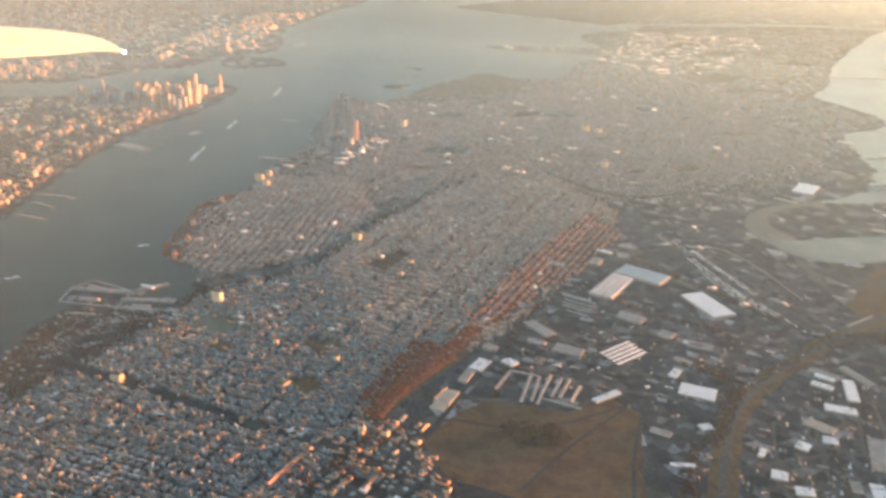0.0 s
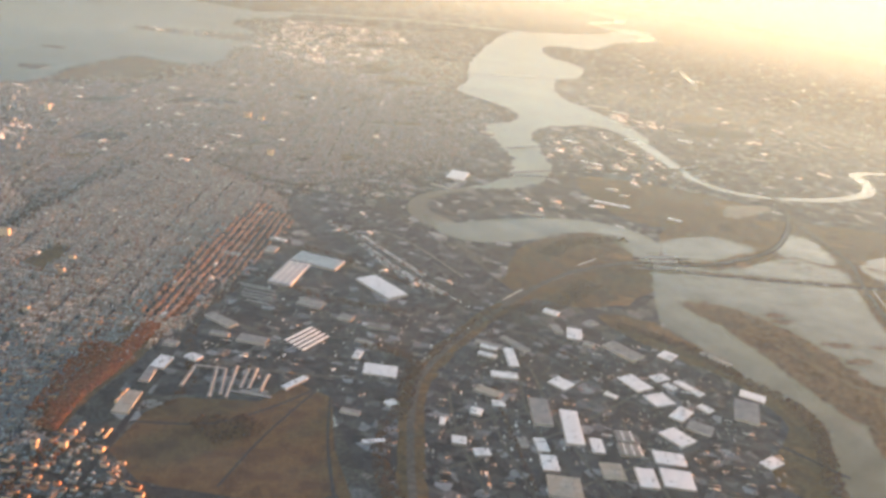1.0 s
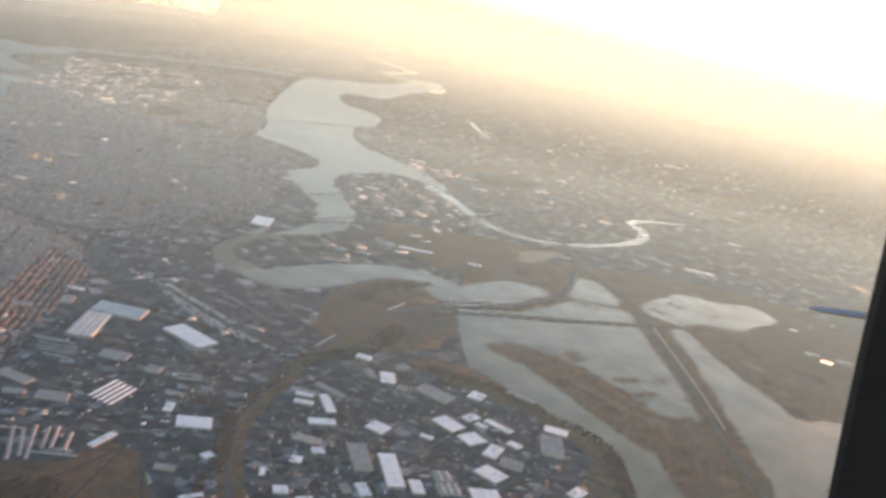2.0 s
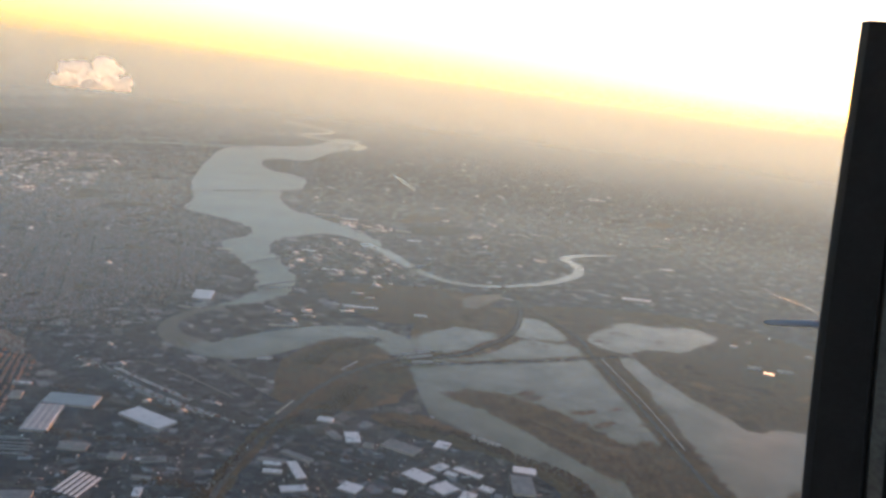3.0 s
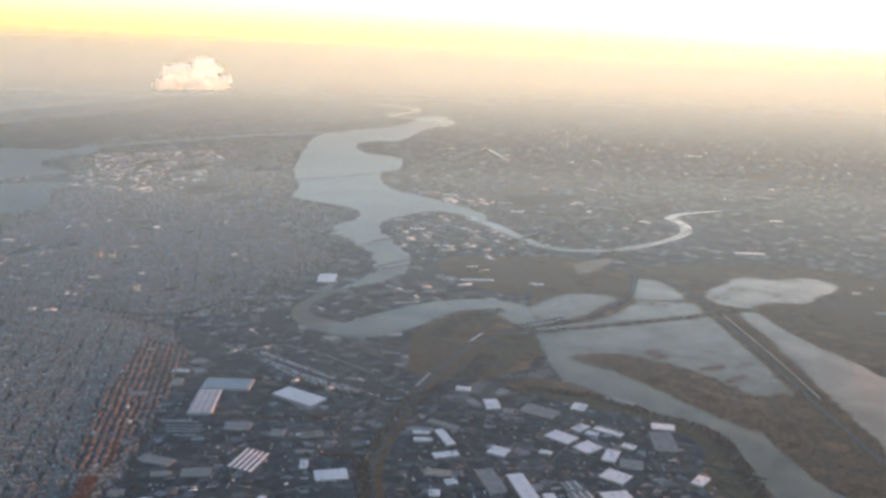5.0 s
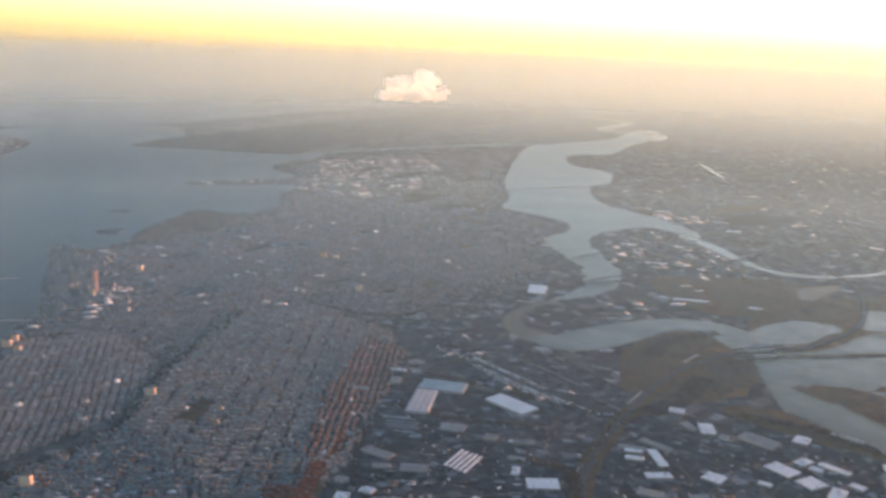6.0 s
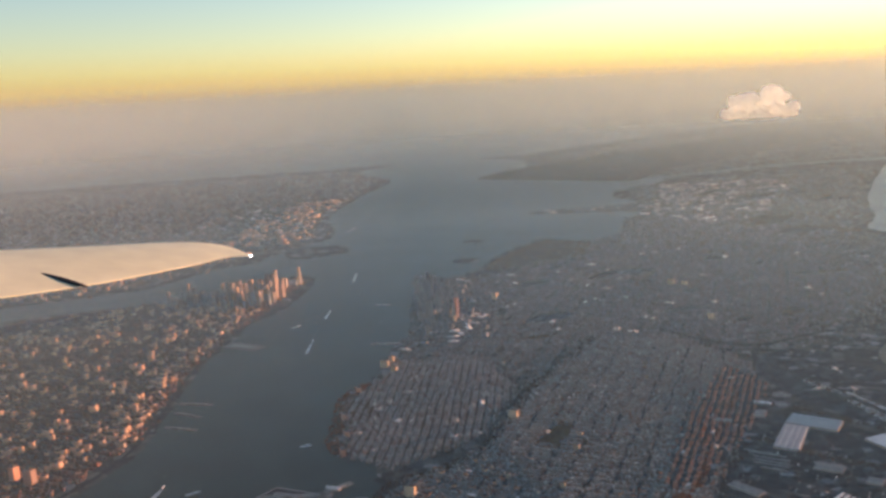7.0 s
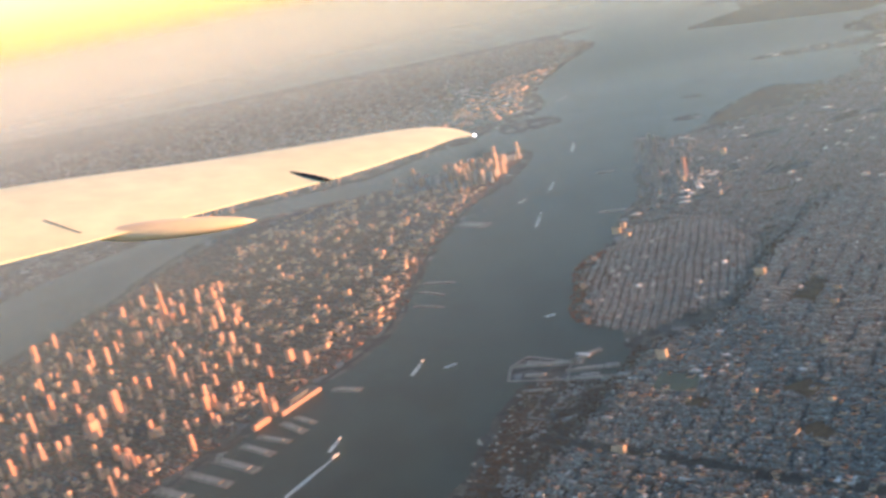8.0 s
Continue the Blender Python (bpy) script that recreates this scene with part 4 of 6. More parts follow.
FOOT = [(1.25, 2.66), (1.52, 2.24), (1.42, 2.09), (1.1, 2.17), (0.96, 2.1), (0.8, 2.28), (0.74, 2.65), (1.0, 2.75)]
fabric("foot_buildings", FOOT, 60, (90, 44), (20, 13), (4, 6.5), 0.5, 25, "mixed low brick buildings at the foot of the heights", tall=0.05, street=0.024, drift=0.004)
NEAR_LOTS = [(1.75, 2.56), (1.83, 3.0), (1.3, 3.1), (0.9, 3.0), (0.92, 2.72), (1.25, 2.67), (1.5, 2.45)]
PIT = [(0.87, 2.74), (0.83, 2.71), (0.74, 2.72), (0.7, 2.77), (0.72, 2.86), (0.78, 2.86), (0.87, 2.82)]
sheet("pond_pit", smooth_loop(PIT, steps=5, wiggle=0.004, seed=47), 0.058, M_WATER, "small dark basin among the low yards", "pond")
road("road_foot_bend", [(1.22, 2.24), (0.96, 2.46), (0.72, 2.59), (0.54, 2.71), (0.31, 2.79), (0.04, 2.78)], 0.024, "dark road bending round the foot of the heights", 0.062)
fabric("near_lot_houses", NEAR_LOTS, 58, (95, 46), (18, 12), (4, 7), 0.62, 29, "mixed low brick houses and workshops below the heights", tall=0.06, street=0.022, drift=0.005, skip=[PIT])
fabric("near_lot_sheds", [(0.95, 2.72), (0.9, 3.0), (0.3, 3.1), (0.1, 2.95), (0.45, 2.84)], 62, (110, 60), (26, 20), (3, 5), 0.3, 30, "low sheds and parked trailers by the marsh edge", roof=M_YARD_ROOFS, wall=M_DARK_ROOFS, street=0.03, drift=0.008, skip=[PIT])


def loose_sheds(name, outline, count, size, seed, turn, label):
    """Pale roofed sheds scattered over an outline, far off."""
    r = np.random.default_rng(seed)
    q = np.array(outline, float)
    x, y = r.uniform(q[:, 0].min(), q[:, 0].max(), count * 8), r.uniform(q[:, 1].min(), q[:, 1].max(), count * 8)
    k = inside(q, x, y)
    for o in TAKEN:
        k &= ~inside(o, x, y)
    x, y = x[k][:count], y[k][:count]
    n = len(x)
    w, d = r.uniform(*size, n) / 1000, r.uniform(0.3, 0.7, n) * r.uniform(*size, n) / 1000
    ob = boxes_mesh(name, x, y, w, d, r.uniform(8, 14, n) / 1000, radians(turn) + r.choice((0, math.pi / 2), n) + r.normal(0, 0.1, n), M_PALE_MIX, M_SHED_WALL)
    return tagged(ob, label, "sheds", "", "stuff")


M_PALE_MIX = surface("pale_mixed_roofs", [(0.0, (0.3, 0.3, 0.3)), (0.4, (0.6, 0.6, 0.59)), (0.7, (0.42, 0.4, 0.37)), (1.0, (0.8, 0.8, 0.78))], 0.8, pick="island", amount=0.2)
loose_sheds("port_sheds", [(-3.85, -12.0), (-6.1, -11.6), (-5.6, -10.0), (-3.78, -7.42), (-2.97, -7.19), (-2.25, -8.3), (-3.0, -9.8)], 230, (50, 170), 51, 70, "pale port sheds and stacked boxes in haze")
loose_sheds("port_sheds", [(-0.95, -9.2), (-0.95, -9.5), (-2.6, -9.6), (-2.6, -9.0)], 8, (50, 120), 52, 5, "pale port sheds on a long jetty")
loose_sheds("yard_sheds_pale", [(-3.9, -2.4), (-4.3, -3.2), (-5.5, -3.6), (-5.5, -2.2), (-4.6, -1.0), (-2.9, -0.9), (-2.6, -0.5), (-3.5, -0.4)], 34, (40, 150), 53, 75, "pale sheds between two rivers")
loose_sheds("far_sheds", [(-6.1, -5.4), (-5.9, -2.5), (-7.0, -1.4), (-9.5, -2.4), (-12, -1), (-17, -4), (-16, -13), (-9.5, -10.6), (-8.6, -8.4), (-7.4, -7.0)], 90, (50, 170), 54, 25, "scattered pale roofs of a far city")
loose_sheds("far_sheds", [(-5.95, -5.2), (-6.7, -4.7), (-6.9, -3.9), (-6.1, -3.9)], 22, (60, 180), 55, 40, "bright low sheds along the bay shore")
loose_sheds("city_halls", JC_MID, 50, (35, 110), 56, 62, "larger pale roofs among the city blocks")
loose_sheds("shore_halls", [(1.4, -2.0), (1.3, -2.1), (0.95, -2.8), (1.0, -3.1), (1.25, -2.9), (1.45, -2.4)], 16, (60, 130), 57, 95, "big flat pale roofs near the shore towers")
loose_sheds("far_sheds", [(-6.3, 0.6), (-7.4, 1.8), (-7.0, 3.4), (-5.2, 3.8), (-5.0, 3.2), (-6.2, 1.9)], 10, (30, 90), 58, 30, "pale roofs beyond the marsh")
loose_sheds("far_sheds", [(2.9, -8.3), (2.9, -10.6), (2.4, -13.2), (4.2, -12.5), (5.2, -10.5), (4.0, -7.2)], 90, (40, 160), 59, 35, "pale waterfront sheds in warm light")
loose_sheds("heights_halls", HEIGHTS_E, 60, (25, 60), 60, 60, "larger flat roofs among the row houses")
loose_sheds("heights_halls", HEIGHTS_W, 50, (25, 60), 61, 60, "larger flat roofs among the row houses")
loose_sheds("town_halls", HOBOKEN, 25, (30, 70), 62, 79, "larger flat roofs in the town grid")
loose_sheds("cargo_sheds", [(-0.4, 1.0), (-1.3, 1.3), (-1.6, 0.6), (-1.3, -0.6), (-0.8, -0.9), (-0.9, 0.3)], 6, (30, 60), 63, 105, "low pale sheds beside the rail yard")


# ---- bare woods and thickets ----
def thicket(name, outline, count, size, seed, label, rise=None, material=None):
    """Many small ragged crowns, too many to count."""
    rng = np.random.default_rng(seed)
    q = np.array(outline, float)
    lo, hi = q.min(0), q.max(0)
    x, y = rng.uniform(lo[0], hi[0], count * 6), rng.uniform(lo[1], hi[1], count * 6)
    k = inside(q, x, y)
    x, y = x[k][:count], y[k][:count]
    n = len(x)
    g = (1 + 5 ** 0.5) / 2
    base = np.array([(-1, g, 0), (1, g, 0), (-1, -g, 0), (1, -g, 0), (0, -1, g), (0, 1, g), (0, -1, -g), (0, 1, -g), (g, 0, -1), (g, 0, 1), (-g, 0, -1), (-g, 0, 1)]) / 1.9
    tri = np.array([(0, 11, 5), (0, 5, 1), (0, 1, 7), (0, 7, 10), (0, 10, 11), (1, 5, 9), (5, 11, 4), (11, 10, 2), (10, 7, 6), (7, 1, 8), (3, 9, 4), (3, 4, 2), (3, 2, 6), (3, 6, 8), (3, 8, 9), (4, 9, 5), (2, 4, 11), (6, 2, 10), (8, 6, 7), (9, 8, 1)])
    r = rng.uniform(*size, n) / 1000
    co = base[None] * rng.uniform(0.65, 1.3, (n, 12, 3)) * r[:, None, None] / 2
    co[:, :, 0] += x[:, None]
    co[:, :, 1] += y[:, None]
    co[:, :, 2] = np.maximum(co[:, :, 2] + (r * 0.45)[:, None], -0.0004)
    if rise:
        (sx, sy), way, rate, most = rise
        co[:, :, 2] += (np.clip(((x - sx) * math.cos(radians(way)) + (y - sy) * math.sin(radians(way))) * rate, 0, most) / 1000)[:, None]
    me = bpy.data.meshes.new(name)
    me.from_pydata((co * K).reshape(-1, 3).tolist(), [], (np.arange(n)[:, None, None] * 12 + tri[None]).reshape(-1, 3).tolist())
    me.materials.append(material or M_WOODS)
    return tagged(new(name, me), label, "trees", "", "stuff")


bm = bmesh.new()
foot, head, back = (smooth_loop(q, closed=False, steps=4, wiggle=0.006, seed=7 + k) for k, q in enumerate(([(1.0, 2.12), (0.89, 1.9), (0.72, 1.67), (0.56, 1.43), (0.45, 1.24)], [(1.07, 2.06), (0.955, 1.84), (0.83, 1.62), (0.68, 1.32), (0.56, 1.12)], [(1.12, 2.04), (1.0, 1.82), (0.87, 1.58), (0.72, 1.28), (0.6, 1.08)])))
lines = [[bm.verts.new((x * K, y * K, z * math.sin(math.pi * (k + 1) / (len(q) + 1)) ** 0.4)) for k, (x, y) in enumerate(q)] for q, z in ((foot, 0.0), (head, 0.75), (back, 0.0))]
for a, b in zip(lines, lines[1:]):
    for k in range(len(a) - 1):
        bm.faces.new((a[k], a[k + 1], b[k + 1], b[k]))
bmesh.ops.recalc_face_normals(bm, faces=bm.faces[:])
tagged(part("hillside", bm, M_MARSH), "steep brown hillside below the houses", "hillside", "", "structure")
for k, (line, wide, count) in enumerate([([(1.05, 2.1), (0.93, 1.86), (0.77, 1.64), (0.62, 1.38), (0.5, 1.18)], 0.085, 1300), ([(1.04, 1.98), (0.9, 1.68), (0.76, 1.38)], 0.17, 760), ([(0.82, 1.42), (0.74, 1.2), (0.66, 1.02)], 0.05, 320), ([(0.6, 1.3), (0.42, 1.1), (0.25, 0.85)], 0.05, 300), ([(1.0, 2.2), (1.07, 2.3), (1.2, 2.5)], 0.1, 130), ([(0.35, 1.0), (0.0, 0.4), (-0.4, -0.25)], 0.03, 250), ([(1.3, 2.6), (1.36, 2.42), (1.3, 2.3)], 0.08, 120)]):
    thicket("bare_trees", belt(line, wide), count, (8, 16), 310 + k, "reddish bare winter trees on the slope below the houses", ((0.62, 1.62), -28, 130, 17) if k < 2 else None, M_SLOPE)
thicket("cliff_trees", belt([(2.78, 2.35), (2.6, 1.8), (2.42, 1.5), (2.27, 1.2), (2.1, 0.9), (1.98, 0.66), (1.72, 0.56), (1.42, 0.3), (1.12, -0.3), (0.98, -0.66), (0.62, -1.15), (0.2, -1.85)], 0.09), 3600, (9, 16), 32, "dark bare trees along the cliff edge")
thicket("shore_trees", belt([(3.0, 2.6), (2.85, 1.9), (2.72, 1.35), (2.6, 1.0)], 0.12), 700, (8, 14), 33, "bare reddish trees along the river bank")
thicket("shore_thicket", [(2.95, 2.6), (2.85, 1.9), (2.75, 1.3), (2.6, 0.95), (2.2, 1.02), (2.3, 1.3), (2.5, 1.6), (2.7, 2.1)], 1500, (7, 13), 39, "dark brown thicket between the cliff and the river")
thicket("point_trees", belt([(2.3, 0.22), (2.36, 0.0), (2.33, -0.4), (2.3, -0.8), (2.12, -1.12)], 0.1), 330, (10, 18), 40, "reddish bare trees along the town's river front", None, M_SLOPE)
thicket("cemetery_trees", [(0.5, 2.15), (0.42, 2.32), (0.28, 2.3), (0.17, 2.25), (0.24, 2.13), (0.43, 2.1)], 220, (8, 14), 34, "bare brown trees among the graves")
thicket("marsh_thicket", belt([(-2.15, 1.55), (-2.42, 1.9), (-2.48, 2.3), (-2.55, 2.7), (-2.1, 3.3)], 0.1), 900, (8, 15), 35, "brown thicket on the river bank")
thicket("yard_thicket", belt([(-0.5, 1.55), (-0.7, 1.75), (-0.55, 2.05), (-0.4, 2.3)], 0.09), 500, (7, 13), 36, "brown scrub beside the motorway")
thicket("marsh_thicket", belt([(-3.25, 0.1), (-2.7, 0.15), (-2.35, 0.4)], 0.15), 500, (7, 12), 37, "brown thicket on a marsh point")
for k, (line, wide, count) in enumerate([([(-0.35, 2.3), (-0.2, 2.6), (-0.15, 3.0)], 0.08, 400), ([(-0.55, 1.95), (-0.95, 1.62), (-1.3, 1.36)], 0.06, 350), ([(-1.35, 1.3), (-1.9, 1.2), (-2.4, 0.9)], 0.16, 700), ([(0.7, 2.0), (0.45, 1.85), (0.3, 1.2), (-0.1, 0.6)], 0.05, 500), ([(-0.2, 0.55), (-0.5, 0.95), (-0.9, 1.2)], 0.07, 400), ([(-1.5, 1.6), (-1.7, 2.1), (-1.9, 2.6)], 0.03, 250), ([(-1.0, 2.1), (-0.85, 2.6), (-0.75, 3.0)], 0.025, 220), ([(-0.6, 0.1), (-0.9, 0.5), (-1.2, 1.0)], 0.06, 350)]):
    thicket("scrub_belt", belt(line, wide), count, (6, 12), 80 + k, "brown leafless scrub between yards and roads")
thicket("park_trees", [(2.05, -0.35), (2.3, -0.3), (2.3, -0.75), (2.1, -0.75)], 350, (10, 18), 38, "bare trees on the river point")


# ---- sheds with pale roofs ----
def shed(at, w, d, turn, roof, style, h=10.0):
    """A flat-roofed shed: walls, a roof sheet with its rim, skylights or plant, and dock doors. Metres."""
    u = K / 1000
    label = {"white": "large shed with a bright white flat roof", "grey": "large shed with a dull grey flat roof", "striped": "long shed with a ridged grey and white roof", "tan": "large shed with a tan gravel roof"}[style]
    t = thing("warehouse", at, label + " on paved ground", "warehouse", "industrial sheds", turn=turn)
    w, d, h = w * u, d * u, h * u
    part("wall", box(bmesh.new(), -w / 2, w / 2, -d / 2, d / 2, 0, h), M_SHED_WALL, t)
    top = part("roof", box(bmesh.new(), -w / 2 - 0.02, w / 2 + 0.02, -d / 2 - 0.02, d / 2 + 0.02, h, h + 0.05, 0.015), roof, t)
    rng = random.Random(int(at[0] * 1000) * 7 + int(at[1] * 1000))
    if style == "striped":
        n = max(3, int(d / 0.9))
        for k in range(n):
            y = -d / 2 + d * (k + 0.5) / n
            part("ridge", box(bmesh.new(), -w * 0.48, w * 0.48, y - 0.14, y + 0.14, h + 0.05, h + 0.22, 0.05), M_WHITE_ROOF if k % 2 else roof, top)
    elif w * d > 6:
        for k in range(rng.randint(3, 6)):
            x, y, s = rng.uniform(-0.42, 0.42) * w, rng.uniform(-0.42, 0.42) * d, rng.uniform(0.12, 0.3)
            part("roof_unit", box(bmesh.new(), x - s, x + s, y - s * 0.7, y + s * 0.7, h + 0.05, h + 0.05 + s * 0.6, 0.02), M_GREY_ROOF, top)
    return t


WHITE_NORTH = [(-1.249, 1.829, 210, 55, 71), (-1.113, 2.004, 62, 139, 68), (-1.376, 2.141, 106, 99, 114), (-1.81, 1.322, 98, 70, 132), (-1.789, 1.62, 88, 150, 148), (-1.792, 2.212, 159, 114, 100), (-1.812, 2.394, 114, 124, 91),
               (-1.837, 2.542, 75, 144, 118), (-1.669, 2.72, 138, 115, 103), (-1.974, 2.188, 64, 105, 97), (-2.069, 2.319, 173, 52, 106), (-1.969, 2.283, 69, 52, 110), (-1.577, 2.301, 69, 37, 122), (-2.202, 1.966, 86, 107, 119), (-2.384, 2.463, 134, 80, 132)]
WHITE_SOUTH = [(-2.01, 2.52, 76, 55, 109), (-1.187, 2.536, 303, 86, 65), (-1.223, 2.698, 118, 59, 66), (-1.505, 2.867, 102, 142, 64), (-1.299, 2.973, 144, 87, 66), (-1.435, 3.013, 142, 139, 62), (-0.963, 2.635, 105, 55, 74),
               (-0.924, 2.771, 117, 75, 68), (-1.989, 3.012, 65, 110, 104), (-0.606, 2.518, 61, 65, 65), (-0.664, 2.628, 53, 73, 77), (-0.941, 2.263, 54, 63, 68), (-0.489, 1.847, 168, 112, 154)]
WHITE_EAST = [(-0.88, 0.844, 323, 150, 107), (-0.424, 2.156, 45, 58, 104), (0.523, 1.591, 69, 120, 147), (-0.039, 1.892, 35, 158, 122), (-0.434, 1.666, 42, 91, 145), (-0.599, 2.356, 26, 66, 147), (0.372, 1.563, 73, 59, 132),
              (-0.227, 2.447, 101, 25, 175), (-0.799, 2.307, 55, 61, 141), (-2.556, -1.567, 166, 300, 144)]
GREY_SHEDS = [(-0.89, 2.597, 69, 40, 74), (-0.664, 1.359, 131, 61, 157), (-0.209, 2.194, 92, 38, 147), (-1.956, 1.871, 217, 113, 109), (-1.199, 1.661, 148, 45, 135), (-1.355, 1.681, 201, 45, 109),
              (-1.11, 2.377, 240, 93, 67), (-2.222, 2.594, 230, 124, 48), (-1.85, 2.673, 123, 95, 130), (-1.802, 1.755, 66, 60, 132), (-1.715, 1.539, 113, 55, 85)]
TAN_SHEDS = [(-1.174, 2.891, 120, 100, 68), (-0.89, 2.948, 148, 145, 64), (0.72, 1.93, 190, 70, 64), (-0.948, 2.145, 135, 63, 132), (-2.488, 2.046, 191, 44, 106)]
LANDMARK_SHEDS = [(-7.01, 0.04, 330, 80, 138), (-3.75, -3.28, 160, 110, 138), (-3.71, -0.75, 320, 50, 142), (-6.51, -5.12, 330, 90, 130), (-6.68, -4.8, 240, 80, 135), (-6.88, -3.82, 230, 120, 138), (-6.58, -3.25, 190, 80, 138), (-10.74, -2.09, 250, 90, 138), (-9.11, -0.92, 190, 70, 140),
                  (-5.91, 2.04, 120, 60, 138), (-5.86, 2.2, 90, 60, 120), (-6.09, 2.24, 140, 70, 138), (-4.08, -0.32, 120, 40, 138), (-4.97, -2.22, 150, 60, 130), (-4.72, -3.03, 180, 60, 138), (-2.24, -1.24, 180, 24, 138), (-14.52, -6.2, 380, 140, 138), (-2.7, -0.5, 230, 30, 150), (-4.39, -2.1, 240, 40, 138)]
HEIGHT_SHEDS = [(1.365, 2.195, 45, 75, 60)]
DULL_SHEDS = [(0.6, 1.7, 130, 45, 64), (-0.38, 1.02, 150, 90, 140), (-0.52, 1.23, 80, 75, 140), (0.16, 1.17, 190, 70, 122), (0.2, 1.33, 100, 40, 150), (0.05, 1.42, 150, 80, 150), (-0.52, 1.53, 100, 32, 140), (-0.37, 0.17, 110, 70, 60), (0.69, 1.35, 70, 45, 60), (0.45, 1.4, 70, 50, 150), (-0.1, 0.22, 60, 110, 60)]
PALE_SHEDS = [(0.41, 2.91, 70, 34, 60), (0.39, 2.98, 80, 40, 60), (1.07, 2.6, 40, 30, 60), (0.95, 2.67, 36, 26, 60), (1.2, 2.83, 50, 40, 60), (1.6, 2.67, 40, 24, 60), (0.27, 2.99, 50, 26, 60), (0.59, 2.92, 36, 20, 60), (-0.47, -0.01, 110, 34, 140), (-0.64, 1.355, 130, 28, 145), (-1.18, 1.7, 95, 40, 140), (-1.13, 1.78, 100, 45, 140), (0.76, 1.48, 40, 40, 60)]
STRIPED_SHEDS = [(-1.362, 2.764, 93, 110, 67), (-1.406, 2.657, 89, 85, 67)]
RIDGED_SHEDS = [(-0.615, 0.397, 305, 172, 140), (-0.378, 0.582, 380, 145, 55)]
M_RIDGED = surface("weathered_metal_roof", [(0.3, (0.36, 0.4, 0.41)), (0.7, (0.46, 0.5, 0.51))], 0.5, fine=8, amount=0.3)
M_TAN_ROOF = surface("tan_gravel_roof", [(0.3, (0.3, 0.27, 0.22)), (0.7, (0.42, 0.38, 0.32))], 0.5, amount=0.3)
for table, roof, style in ((WHITE_NORTH + WHITE_SOUTH + WHITE_EAST + HEIGHT_SHEDS + LANDMARK_SHEDS[::2], M_WHITE_ROOF, "white"), (GREY_SHEDS + DULL_SHEDS, M_GREY_ROOF, "grey"), (PALE_SHEDS, M_WHITE_ROOF, "white"), (TAN_SHEDS + LANDMARK_SHEDS[1::2], M_TAN_ROOF, "tan"), (STRIPED_SHEDS, M_GREY_ROOF, "striped"), (RIDGED_SHEDS, M_RIDGED, "striped")):
    for x, y, w, d, a in table:
        shed((x, y), w, d, a, roof, style, 14.0 if w * d > 20000 else 9.0)


# ---- long narrow blocks: store rows and garden flats ----
LONG_ROWS = [(-0.04, 0.68, -0.2, 0.8), (-0.05, 0.72, -0.22, 0.84), (-0.05, 0.78, -0.21, 0.9), (-0.03, 0.82, -0.19, 0.94), (-0.02, 0.86, -0.17, 0.97), (-0.03, 0.93, -0.14, 1.02), (-0.11, 1.46, -0.29, 1.325), (-0.124, 1.489, -0.304, 1.354), (-0.138, 1.518, -0.318, 1.383), (-0.152, 1.547, -0.332, 1.412), (-0.166, 1.576, -0.346, 1.441), (0.280, 1.674, 0.374, 1.953), (0.247, 1.708, 0.321, 1.938), (0.189, 1.689, 0.302, 1.967),
             (0.143, 1.725, 0.224, 1.904), (0.104, 1.732, 0.187, 1.910), (0.065, 1.796, 0.143, 1.945), (0.477, 1.831, 0.383, 1.657), (0.381, 1.646, 0.247, 1.708), (0.288, 1.902, 0.105, 2.004)]
for x0, y0, x1, y1 in LONG_ROWS:
    n, a = math.hypot(x1 - x0, y1 - y0) * K, math.degrees(math.atan2(y1 - y0, x1 - x0))
    t = thing("long_block", (x0, y0), "long narrow low block with a pale pitched roof", "long shed", "long blocks", turn=a)
    part("wall", box(bmesh.new(), 0, n, -0.42, 0.42, 0, 0.32), M_ROAD, t)
    bm = bmesh.new()
    v = [bm.verts.new(p) for p in ((-0.03, -0.48, 0.32), (n + 0.03, -0.48, 0.32), (n + 0.03, 0.48, 0.32), (-0.03, 0.48, 0.32), (-0.03, 0, 0.52), (n + 0.03, 0, 0.52))]
    for f in ((0, 1, 5, 4), (2, 3, 4, 5), (0, 4, 3), (1, 2, 5), (3, 2, 1, 0)):
        bm.faces.new([v[k] for k in f])
    part("roof", bm, M_GREY_ROOF if y0 > 1.6 or y0 < 1.1 else M_WHITE_ROOF, t)


